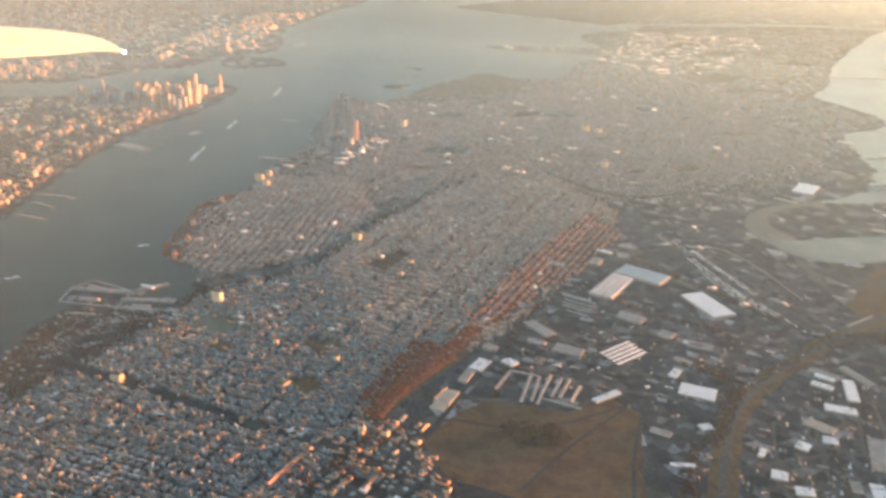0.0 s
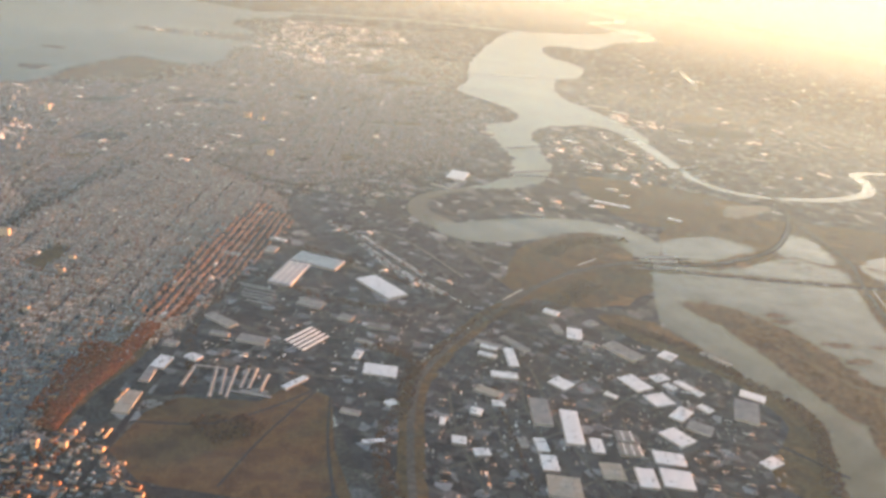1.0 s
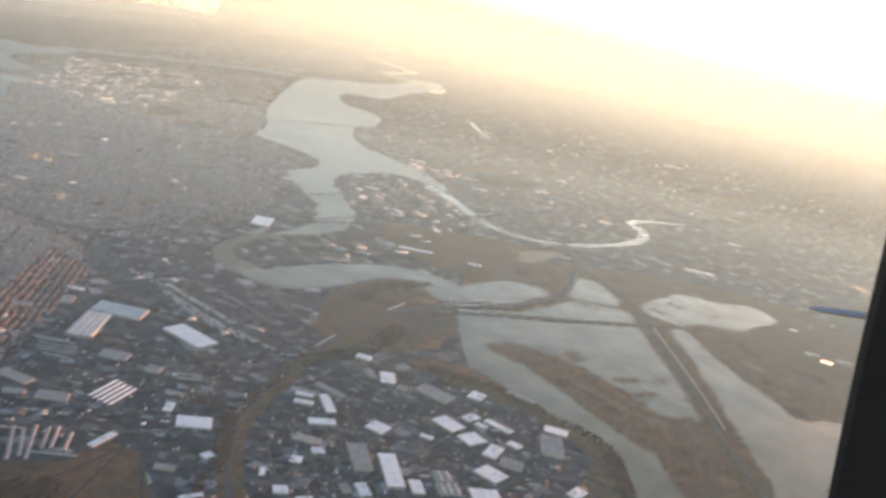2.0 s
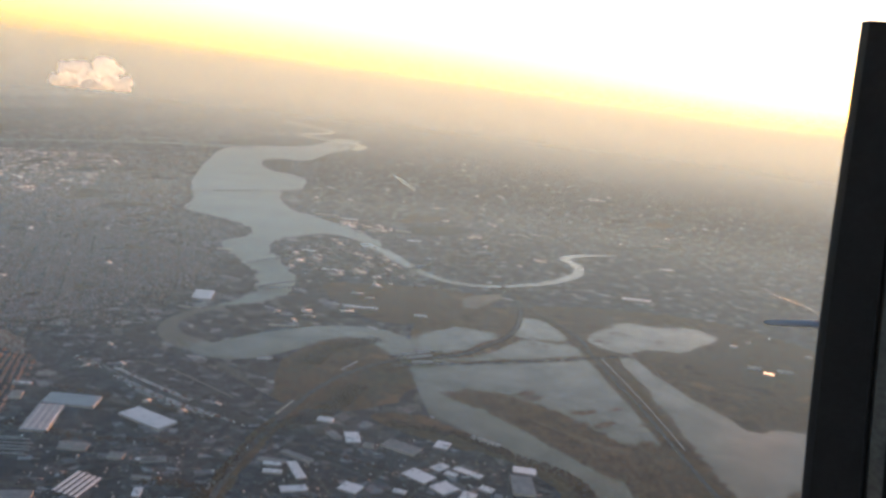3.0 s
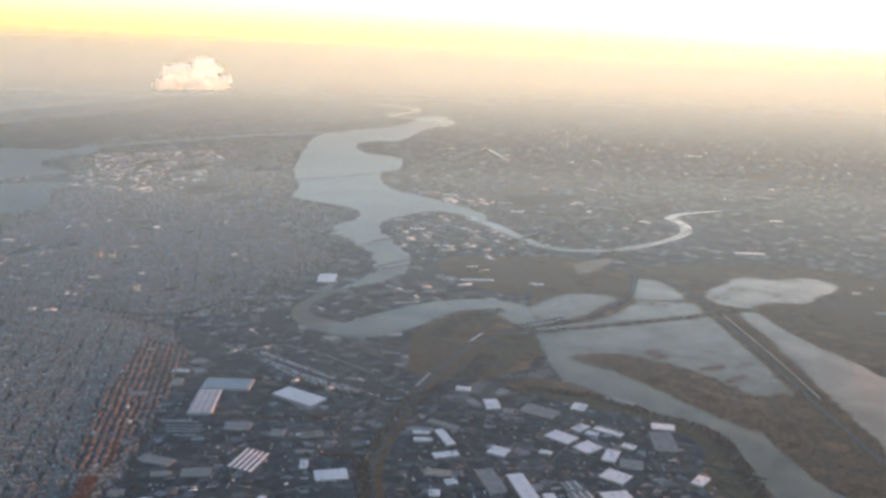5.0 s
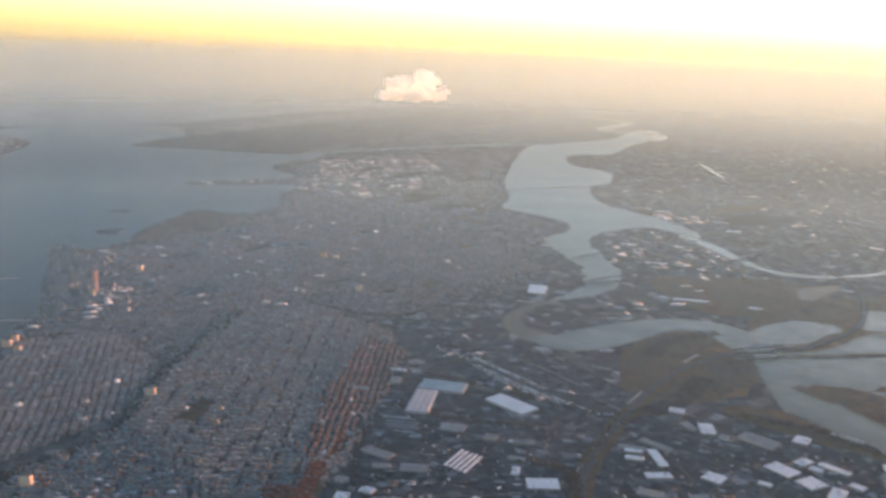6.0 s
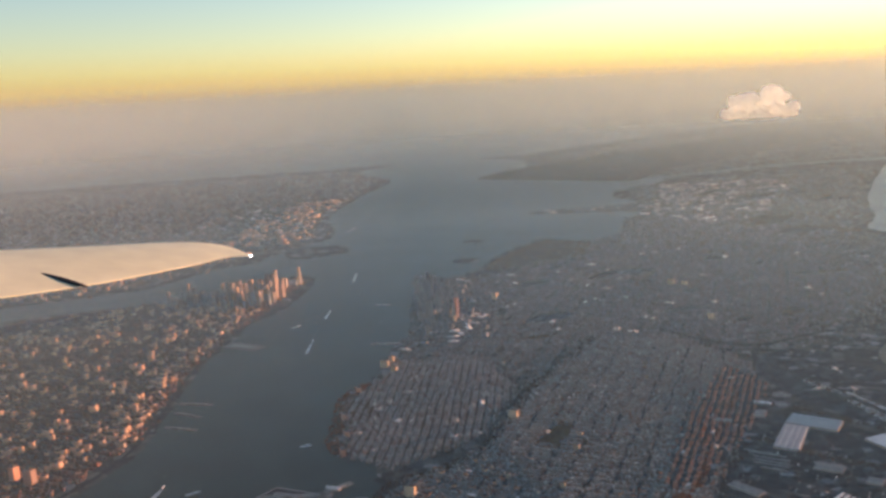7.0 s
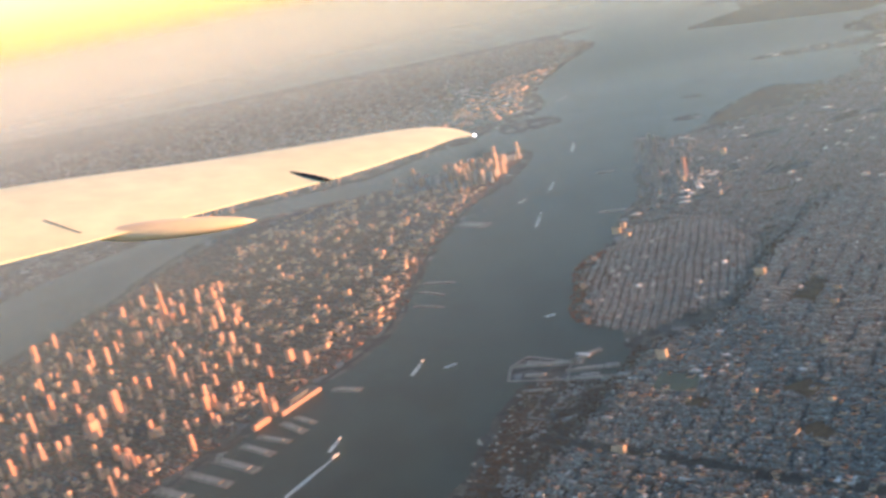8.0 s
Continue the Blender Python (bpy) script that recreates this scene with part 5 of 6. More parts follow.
# ---- towers ----
def tower(at, h, w, d, turn, label, group, style=0, facade=None, name="tower"):
    """A tall building: podium, shaft, upper stage and roof plant. Metres."""
    u = K / 1000
    t = thing(name, at, label, "building" if name != "tower" else "tower", group, turn=turn)
    h, w, d = h * u, w * u, d * u
    f = facade or M_TOWER
    top = h if style == 0 else h * (0.72 if style == 1 else 0.6)
    part("shaft", box(bmesh.new(), -w / 2, w / 2, -d / 2, d / 2, 0, top), f, t)
    flat = part("roof", box(bmesh.new(), -w / 2 + 0.02, w / 2 - 0.02, -d / 2 + 0.02, d / 2 - 0.02, top, top + 0.04), M_TOWER_TOP, t)
    if style:
        part("upper_stage", box(bmesh.new(), -w * 0.34, w * 0.34, -d * 0.34, d * 0.34, top + 0.04, h), f, t)
        if style == 2:
            bm = bmesh.new()
            bmesh.ops.create_cone(bm, cap_ends=True, segments=8, radius1=w * 0.2, radius2=0.02, depth=h * 0.3, matrix=Matrix.Translation((0, 0, h * 1.15)))
            part("spire", bm, M_METAL, t)
    else:
        part("roof_plant", box(bmesh.new(), -w * 0.25, w * 0.2, -d * 0.2, d * 0.25, top + 0.04, top + 0.04 + min(w, d) * 0.25), M_TOWER_TOP, flat)
    return t


MIDTOWN_A = [(5.62, -0.95, 277, 57), (5.08, 0.19, 180, 56), (4.91, 0.38, 120, 39), (4.94, 0.43, 84, 31), (5.3, 0.9, 159, 82), (5.31, 0.75, 136, 34), (5.4, 1.03, 99, 41), (5.49, 1.16, 138, 51), (6.38, -0.32, 215, 38), (6.12, -0.31, 132, 32), (5.96, -0.21, 136, 40),
             (5.71, -0.61, 104, 55), (5.8, -0.43, 121, 27), (5.94, -0.3, 132, 32), (5.8, -0.28, 138, 40), (5.77, -0.96, 98, 43), (5.11, -0.84, 177, 41), (5.12, -0.69, 109, 45), (5.39, -1.57, 122, 35), (5.39, -1.4, 126, 49), (5.53, -1.39, 100, 45), (5.57, -1.15, 106, 39), (5.17, -0.15, 87, 34)]
MIDTOWN_B = [(4.65, 0.68, 142, 29), (4.59, 0.72, 96, 36), (4.48, 0.96, 70, 45), (4.53, 1.23, 102, 33), (4.2, 0.9, 194, 31), (4.15, 0.91, 110, 48), (4.27, 0.14, 85, 54), (4.15, 0.22, 90, 83), (4.34, 0.37, 83, 30), (4.5, 0.6, 81, 29), (5.81, 0.73, 141, 32), (5.76, 0.56, 173, 36),
             (5.73, 0.95, 118, 39), (5.58, 1.32, 140, 36), (5.51, 1.49, 78, 57), (5.8, 0.19, 103, 38), (5.26, 0.65, 179, 54), (4.84, 1.34, 116, 27), (4.88, 1.33, 91, 41), (4.82, 1.62, 122, 29), (4.99, 1.42, 71, 41), (5.0, 1.21, 87, 42)]
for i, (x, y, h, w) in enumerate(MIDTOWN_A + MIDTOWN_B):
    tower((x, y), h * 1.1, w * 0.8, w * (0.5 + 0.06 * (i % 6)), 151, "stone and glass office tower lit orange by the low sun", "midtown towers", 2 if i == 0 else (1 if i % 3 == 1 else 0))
rng = random.Random(3)
M_GLASS_TOWER = surface("grey_glass_facade", [(0.0, (0.162, 0.162, 0.17)), (0.4, (0.243, 0.219, 0.203)), (0.7, (0.194, 0.203, 0.219)), (1.0, (0.324, 0.275, 0.243))], 1.2, rough=0.45, pick="object", amount=0.5, stretch=(3, 3, 1))


def scatter_towers(outline, count, heights, widths, turn, label, group, facade=None):
    q = np.array(outline)
    made = 0
    while made < count:
        x, y = rng.uniform(q[:, 0].min(), q[:, 0].max()), rng.uniform(q[:, 1].min(), q[:, 1].max())
        if inside(q, np.array([x]), np.array([y]))[0]:
            w = rng.uniform(*widths)
            tower((x, y), heights[0] + (heights[1] - heights[0]) * rng.random() ** 1.6, w, w * rng.uniform(0.6, 1.0), turn + rng.uniform(-3, 3), label, group, rng.choice((0, 0, 1)), facade)
            made += 1


def tower_field(name, outline, count, heights, widths, turn, seed, label, facade=None):
    """High-rises too many to tell apart, in one mesh."""
    r = np.random.default_rng(seed)
    q = np.array(outline, float)
    x, y = r.uniform(q[:, 0].min(), q[:, 0].max(), count * 9), r.uniform(q[:, 1].min(), q[:, 1].max(), count * 9)
    k = inside(q, x, y)
    x, y = x[k][:count], y[k][:count]
    n = len(x)
    w = r.uniform(*widths, n) / 1000
    ob = boxes_mesh(name, x, y, w, w * r.uniform(0.5, 1.0, n), (heights[0] + (heights[1] - heights[0]) * r.random(n) ** 1.8) / 1000, radians(turn) + r.normal(0, 0.05, n), M_DARK_ROOFS, facade or M_SUNLIT_FACADES)
    return tagged(ob, label, "towers", "", "stuff")


# orange of the low sun, put into the facade colours of the packed blocks
M_SUNLIT_FACADES = surface("orange_lit_facades", [(0.0, (0.54, 0.29, 0.17)), (0.3, (0.66, 0.4, 0.25)), (0.55, (0.34, 0.24, 0.18)), (0.8, (0.7, 0.44, 0.28)), (1.0, (0.52, 0.25, 0.14))], 1.2, rough=0.55, pick="island", amount=0.5, stretch=(3, 3, 1))
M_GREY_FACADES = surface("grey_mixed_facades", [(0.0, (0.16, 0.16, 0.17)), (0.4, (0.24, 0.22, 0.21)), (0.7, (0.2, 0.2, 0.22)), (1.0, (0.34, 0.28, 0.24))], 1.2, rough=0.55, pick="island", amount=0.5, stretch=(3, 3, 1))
# sunlit orange and shaded grey-brown are both put into these stops
M_DOWNTOWN = surface("lit_shaded_facade", [(0.0, (0.34, 0.17, 0.1)), (0.3, (0.22, 0.19, 0.18)), (0.55, (0.46, 0.25, 0.15)), (0.8, (0.26, 0.2, 0.17)), (1.0, (0.4, 0.22, 0.14))], 1.2, rough=0.55, pick="object", amount=0.6, stretch=(3, 3, 1))
MIDTOWN = [(4.3, 0.5), (4.7, 1.5), (5.6, 1.9), (7.0, 0.6), (6.5, -1.5), (5.4, -1.8), (4.9, -0.8)]
DOWNTOWN = [(2.88, -5.02), (3.08, -4.05), (3.5, -3.75), (4.4, -4.2), (4.1, -4.55), (3.2, -5.1)]
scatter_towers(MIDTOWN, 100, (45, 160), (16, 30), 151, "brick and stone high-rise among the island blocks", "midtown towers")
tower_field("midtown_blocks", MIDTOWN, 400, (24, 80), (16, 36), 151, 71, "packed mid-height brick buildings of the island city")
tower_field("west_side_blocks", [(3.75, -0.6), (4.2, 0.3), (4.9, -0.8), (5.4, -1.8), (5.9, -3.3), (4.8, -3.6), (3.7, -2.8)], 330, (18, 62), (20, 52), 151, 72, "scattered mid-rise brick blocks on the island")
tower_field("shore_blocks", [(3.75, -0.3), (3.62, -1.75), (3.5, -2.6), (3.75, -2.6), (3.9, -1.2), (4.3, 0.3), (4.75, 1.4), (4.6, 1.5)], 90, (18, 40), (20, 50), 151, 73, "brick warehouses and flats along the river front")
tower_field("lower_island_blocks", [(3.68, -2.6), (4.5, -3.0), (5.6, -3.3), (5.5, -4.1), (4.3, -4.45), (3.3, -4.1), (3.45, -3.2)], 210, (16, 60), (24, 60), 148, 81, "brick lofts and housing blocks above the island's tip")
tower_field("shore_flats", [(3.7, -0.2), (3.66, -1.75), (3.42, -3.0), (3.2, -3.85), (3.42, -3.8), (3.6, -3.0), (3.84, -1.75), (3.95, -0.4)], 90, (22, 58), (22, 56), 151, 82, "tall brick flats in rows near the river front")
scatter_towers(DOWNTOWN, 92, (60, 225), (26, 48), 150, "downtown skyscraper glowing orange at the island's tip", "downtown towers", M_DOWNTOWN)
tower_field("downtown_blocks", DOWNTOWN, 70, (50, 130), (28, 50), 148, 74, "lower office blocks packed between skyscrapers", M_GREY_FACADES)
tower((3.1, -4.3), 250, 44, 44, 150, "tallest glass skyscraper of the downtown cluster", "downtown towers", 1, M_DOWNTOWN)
scatter_towers([(1.65, -2.3), (1.6, -4.1), (1.4, -4.3), (1.1, -3.6), (1.2, -2.5)], 46, (70, 215), (24, 40), 8, "grey glass shore high-rise in haze", "shore towers", M_GLASS_TOWER)
tower_field("shore_city_blocks", [(1.65, -2.0), (1.62, -4.2), (1.2, -4.4), (0.6, -4.0), (0.6, -2.8), (1.1, -2.1)], 70, (18, 60), (22, 44), 10, 75, "mid-height blocks round the shore towers", M_GREY_FACADES)
tower((1.45, -3.98), 238, 44, 40, 8, "tallest slim glass tower on the near shore", "shore towers", 1, M_GLASS_TOWER)
tower((1.26, -2.85), 205, 34, 30, 122, "slim pale residential tower near the river", "shore towers", 0)
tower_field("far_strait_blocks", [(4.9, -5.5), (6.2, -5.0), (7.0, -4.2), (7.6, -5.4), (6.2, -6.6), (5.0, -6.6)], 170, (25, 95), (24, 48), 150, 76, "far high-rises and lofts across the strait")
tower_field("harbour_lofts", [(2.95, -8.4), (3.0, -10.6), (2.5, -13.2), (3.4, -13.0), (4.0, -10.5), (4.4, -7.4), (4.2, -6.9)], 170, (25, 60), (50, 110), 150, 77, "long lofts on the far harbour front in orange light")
# house brick with orange sunlight put into its tones
M_HOUSE_FACADES = surface("sunlit_house_facades", [(0.0, (0.5, 0.24, 0.14)), (0.4, (0.6, 0.42, 0.28)), (0.7, (0.4, 0.2, 0.13)), (1.0, (0.66, 0.5, 0.36))], 1.2, pick="island", amount=0.45, stretch=(3, 3, 1))
tower_field("tall_houses", HEIGHTS_E, 330, (12, 22), (12, 34), 150, 78, "taller brick houses catching orange light among the rows", M_HOUSE_FACADES)
tower_field("tall_houses", FOOT, 55, (12, 20), (14, 36), 150, 79, "taller brick houses catching orange light below the heights", M_HOUSE_FACADES)
tower_field("tall_houses", [(1.25, 2.0), (1.05, 1.75), (0.8, 1.35), (0.6, 1.0), (0.75, 0.95), (1.0, 1.35), (1.3, 1.85)], 80, (14, 24), (12, 30), 150, 80, "taller brick houses along the edge of the slope", M_HOUSE_FACADES)
# warm sunlight is put into the pale brick of the apartment blocks
M_LIT = surface("sunlit_pale_facade", [(0.0, (0.5, 0.36, 0.24)), (1.0, (0.62, 0.5, 0.36))], 1.2, pick="object", amount=0.35, stretch=(3, 3, 1))
LIT_TOWERS = [(1.18, -0.14, 62, 62, 24, 150), (1.92, 0.87, 66, 60, 26, 150), (2.21, 1.78, 46, 34, 26, 150), (2.235, 1.755, 30, 40, 24, 150), (-0.95, -2.11, 60, 52, 26, 150), (-1.08, -3.53, 66, 70, 30, 150), (-1.2, -3.46, 44, 60, 30, 150), (0.99, 2.23, 34, 30, 22, 150), (0.9, 0.46, 36, 36, 20, 150), (1.99, -1.5, 58, 70, 26, 150), (1.92, -1.36, 48, 46, 24, 150), (1.93, -1.62, 52, 40, 24, 150), (1.3, -2.71, 70, 34, 26, 150), (0.8, -3.5, 72, 46, 30, 150), (1.54, 1.39, 34, 24, 18, 150), (1.23, 1.56, 34, 26, 18, 150)]
LIT_BLOCKS = [(1.36, 0.75, 28, 20, 18, 150), (1.09, 0.94, 30, 26, 18, 150), (0.83, 0.27, 36, 34, 18, 150), (1.09, 2.19, 32, 26, 20, 150), (2.182, 1.328, 17, 30, 16, 150), (1.558, 2.34, 15, 60, 24, 60), (2.043, 2.458, 15, 34, 20, 150), (2.301, 2.152, 15, 24, 14, 150), (1.867, 2.105, 14, 30, 14, 150), (2.085, 1.99, 14, 22, 14, 150), (2.181, 2.32, 16, 20, 16, 150), (2.345, 2.602, 14, 26, 14, 150), (1.897, 2.569, 15, 34, 16, 150), (1.728, 2.34, 14, 24, 14, 150), (1.261, 1.959, 13, 40, 14, 60), (0.849, 2.145, 11, 40, 14, 60)]
LIT_HOUSES = [(1.169, 2.589, 13, 110, 16, 60), (1.091, 2.213, 22, 20, 18, 150), (0.909, 2.076, 13, 24, 16, 60), (1.278, 2.257, 14, 34, 20, 60), (0.82, 2.16, 11, 70, 10, 60), (0.735, 1.87, 13, 120, 8, 58), (0.95, 2.35, 12, 26, 16, 60), (1.6, 1.2, 17, 18, 14, 150), (1.05, 1.2, 16, 18, 14, 150), (1.75, 0.95, 18, 22, 16, 150), (0.5, 0.2, 17, 20, 16, 150), (0.1, -0.7, 20, 24, 16, 150), (1.36, 1.9, 22, 70, 14, 130), (1.45, 1.8, 20, 60, 14, 60)]
for x, y, h, w, d, a in LIT_TOWERS + LIT_BLOCKS + LIT_HOUSES:
    tower((x, y), h, w, d, a, "pale brick apartment tower catching orange sunlight", "lit apartment towers", 0, M_LIT, "apartment_block")
for x, y, h, w, d, a in [(2.28, -0.1, 40, 60, 30, 100), (2.3, -0.4, 46, 50, 30, 100), (2.3, 0.2, 42, 70, 28, 100), (2.2, -0.95, 38, 60, 30, 100), (4.05, 0.78, 30, 330, 90, 60), (4.2, 1.02, 34, 120, 30, 60), (1.37, 2.45, 20, 290, 18, 59), (1.05, 2.55, 12, 120, 20, 60), (1.6, 2.4, 22, 60, 24, 60)]:
    tower((x, y), h, w, d, a, "broad brick block near the water", "broad blocks", 0, None, "broad_block")


# ---- piers, boats ----
def pier(x0, y0, x1, y1, w):
    n, a = math.hypot(x1 - x0, y1 - y0) * K, math.degrees(math.atan2(y1 - y0, x1 - x0))
    t = thing("river_pier", (x0, y0), "long flat pier with a pale deck reaching into the river", "pier", "river piers", turn=a)
    h = w * K / 2000
    part("deck", box(bmesh.new(), -0.6, n, -h, h, 0.05, 0.16, 0.02), M_PLANK, t)
    part("piles", box(bmesh.new(), -0.5, n - 0.1, -h * 0.9, h * 0.9, -0.2, 0.05), M_YARD, t)
    part("pier_shed", box(bmesh.new(), n * 0.15, n * 0.8, -h * 0.6, h * 0.6, 0.16, 0.42, 0.04), M_CONCRETE, t)


for row in [(4.48, 1.47, 4.17, 1.64, 66), (4.35, 1.36, 4.06, 1.53, 66), (4.24, 1.24, 4.02, 1.38, 54), (4.17, 1.16, 3.96, 1.26, 48), (4.07, 1.03, 3.90, 1.17, 54), (4.00, 0.98, 3.86, 1.08, 44), (4.59, 1.60, 4.36, 1.72, 66), (3.51, -1.02, 3.26, -0.94, 40), (3.51, -0.83, 3.32, -0.70, 34),
            (3.52, -0.55, 3.29, -0.44, 34), (3.85, 0.67, 3.66, 0.73, 60), (3.38, -2.55, 3.08, -2.35, 150), (1.87, -3.6, 2.05, -3.65, 60), (1.81, -2.13, 2.1, -2.2, 60), (2.36, 0.76, 2.76, 0.70, 60)]:
    pier(*row)
def boat(x0, y0, x1, y1):
    n, a = math.hypot(x1 - x0, y1 - y0) * K, math.degrees(math.atan2(y1 - y0, x1 - x0))
    size = 1.0 + 0.3 * (n > 10)
    t = thing("boat", (x1, y1), "small white ferry under way on the river", "boat", "boats on the river", turn=a)
    bm = bmesh.new()
    v = [bm.verts.new(p) for p in ((-1.2, -0.28, 0.25), (0.6, -0.28, 0.25), (1.2, 0, 0.28), (0.6, 0.28, 0.25), (-1.2, 0.28, 0.25), (-1.1, -0.2, 0.0), (0.5, -0.2, 0.0), (0.95, 0, 0.0), (0.5, 0.2, 0.0), (-1.1, 0.2, 0.0))]
    for f in ((0, 1, 2, 3, 4), (9, 8, 7, 6, 5), (0, 5, 6, 1), (1, 6, 7, 2), (2, 7, 8, 3), (3, 8, 9, 4), (4, 9, 5, 0)):
        bm.faces.new([v[k] for k in f])
    bmesh.ops.scale(bm, vec=(size, size, size), verts=bm.verts[:])
    hull = part("hull", bm, M_WHITE_ROOF, t)
    part("cabin", box(bmesh.new(), -0.8 * size, 0.4 * size, -0.2 * size, 0.2 * size, 0.25 * size, 0.5 * size, 0.03), M_WHITE_ROOF, hull)
    q = np.linspace((x1, y1), (x0, y0), 8)
    tagged(part("wake", ribbon(q, [0.006, 0.02, 0.03, 0.02], 0.045), M_WAKE), "pale foam wake trailing behind a boat", "wake", "", "stuff")


for row in [(3.37, 0.63, 3.33, 0.44), (3.83, 1.82, 3.65, 1.48), (3.70, 1.43, 3.67, 1.30), (2.65, -2.06, 2.61, -2.47), (2.53, -3.24, 2.49, -3.52), (2.26, -4.90, 2.23, -5.30), (3.18, 0.58, 3.12, 0.56), (2.57, 0.01, 2.52, 0.01), (2.84, -2.97, 2.77, -3.03), (2.40, -8.76, 2.26, -9.06)]:
    boat(*row)


QUAY = [(2.774, 0.887), (2.765, 0.7), (2.667, 0.593), (2.421, 0.735), (2.442, 0.959)]
sheet("quay", QUAY, 0.045, M_YARD, "dark broad quay with a pale edge in the cove", "quay", "structure", 0.08)
tagged(part("quay_edge", ribbon(np.array(QUAY + QUAY[:1]), 0.014, 0.16, None, 0.05), M_CONCRETE), "pale concrete edge running round the quay", "quay edge", "", "structure")
for x0, y0, x1, y1, w in [(2.44, 0.96, 2.2, 1.0, 60), (2.44, 0.85, 2.2, 0.86, 50), (2.42, 0.74, 2.24, 0.62, 50), (2.68, 1.04, 2.5, 1.06, 40)]:
    pier(x0, y0, x1, y1, w)
for x, y, w, d, a, blue in [(2.344, 0.684, 90, 30, 150, 1), (2.319, 0.95, 100, 30, 175, 0), (2.19, 0.868, 70, 40, 170, 0), (2.6, 0.72, 160, 26, 150, 0), (2.62, 0.86, 120, 24, 170, 0), (2.14, 1.0, 60, 40, 160, 0)]:
    shed((x, y, 0.0029), w, d, a, M_WHITE_ROOF if blue else M_GREY_ROOF, "white" if blue else "grey", 9.0)


def train(x, y, turn, cars):
    t = thing("commuter_train", (x, y, 0.0032), "silver commuter train glinting in the low sun", "train", turn=turn)
    for k in range(cars):
        part("carriage", box(bmesh.new(), k * 1.3, k * 1.3 + 1.22, -0.12, 0.12, 0.0, 0.26, 0.04), M_METAL, t)


train(-2.48, 0.6, 204, 9)


def freight_train(line, side, seed):
    """A string of box cars standing along a track; kilometres."""
    q = smooth_loop(line, closed=False, steps=12)
    way = np.gradient(q, axis=0)
    far = np.r_[0, np.cumsum(np.linalg.norm(np.diff(q, axis=0), axis=1))]
    r = random.Random(seed)
    t = thing("freight_train", (0, 0), "string of pale box cars standing in the rail yard", "train", "trains in the yard")
    at = 0.0
    while at < far[-1] - 0.03:
        x, y = np.interp(at, far, q[:, 0]), np.interp(at, far, q[:, 1])
        a = math.atan2(np.interp(at, far, way[:, 1]), np.interp(at, far, way[:, 0]))
        bm = box(bmesh.new(), 0, 1.05, -0.11, 0.11, 0.09, 0.3, 0.02)
        bmesh.ops.transform(bm, matrix=Matrix.Translation((x * K - math.sin(a) * side, y * K + math.cos(a) * side, 0)) @ Matrix.Rotation(a, 4, "Z"), verts=bm.verts[:])
        if r.random() < 0.88:
            part("box_car", bm, M_CAR_PALE if r.random() < 0.75 else M_CAR_RED, t)
        else:
            bm.free()
        at += 0.0235


M_CAR_PALE = surface("pale_box_cars", [(0.0, (0.36, 0.37, 0.37)), (0.5, (0.55, 0.55, 0.53)), (1.0, (0.72, 0.72, 0.7))], 1.0, pick="object", amount=0.3)
M_CAR_RED = surface("rusty_box_cars", [(0.0, (0.2, 0.09, 0.06)), (1.0, (0.3, 0.16, 0.1))], 1.0, pick="object", amount=0.3)
MAIN_TRACK = [(-1.06, -0.07), (-1.11, 0.15), (-1.18, 0.5), (-1.23, 0.7)]
YARD_TRACK = [(-1.03, 0.08), (-1.1, 0.48), (-1.18, 0.78), (-1.28, 1.01)]
for line, side, seed in [(MAIN_TRACK, 0.0, 1), (MAIN_TRACK, 0.9, 2), (YARD_TRACK, 0.3, 3), (YARD_TRACK, -1.1, 4), ([(-0.95, -0.38), (-1.05, -0.05)], 0.0, 5), (MAIN_TRACK, 0.35, 6), (MAIN_TRACK, 1.3, 7), (YARD_TRACK, -0.1, 8), (YARD_TRACK, -1.5, 9), ([(-1.01, 0.28), (-1.12, 0.6), (-1.18, 0.98)], 0.0, 10), ([(-1.03, 0.36), (-1.09, 0.65), (-1.15, 0.83)], -0.5, 11), ([(-1.21, 0.8), (-1.27, 1.02), (-1.33, 1.21)], 0.0, 12), ([(-0.92, -0.36), (-0.96, -0.21), (-1.01, -0.06)], 0.2, 13)]:
    freight_train(line, side, seed)
road("railway_loop", [(-1.5, 0.75), (-1.46, 0.45), (-1.4, 0.12), (-1.3, -0.1), (-1.18, -0.12), (-1.11, 0.0), (-1.14, 0.2), (-1.24, 0.6)], 0.012, "pale railway loop on bare gravel", 0.028, M_PLANK, 0.015, "railway")


def toll_plaza(a, b):
    """A long canopy on posts over the lanes, with its booths."""
    a, b = np.array(a), np.array(b)
    d = b - a
    n = np.linalg.norm(d) * K
    t = thing("toll_plaza", (*a, 0.003), "pale toll canopy over motorway lanes in low sun", "toll plaza", turn=math.degrees(math.atan2(d[1], d[0])))
    part("apron", box(bmesh.new(), -2.0, n + 2.0, -1.6, 1.6, 0.0, 0.03), M_ROAD, t)
    roof = part("canopy", box(bmesh.new(), 0, n, -0.32, 0.32, 0.42, 0.52, 0.02), M_TAN_ROOF, t)
    for k in range(7):
        x = n * (k + 0.5) / 7
        part("booth", box(bmesh.new(), x - 0.14, x + 0.14, -0.2, 0.2, 0.03, 0.25, 0.02), M_CONCRETE, t)
        part("post", box(bmesh.new(), x - 0.04, x + 0.04, -0.04, 0.04, 0.25, 0.42), M_TAIL, t)


toll_plaza((-1.58, 1.12), (-1.8, 0.98))


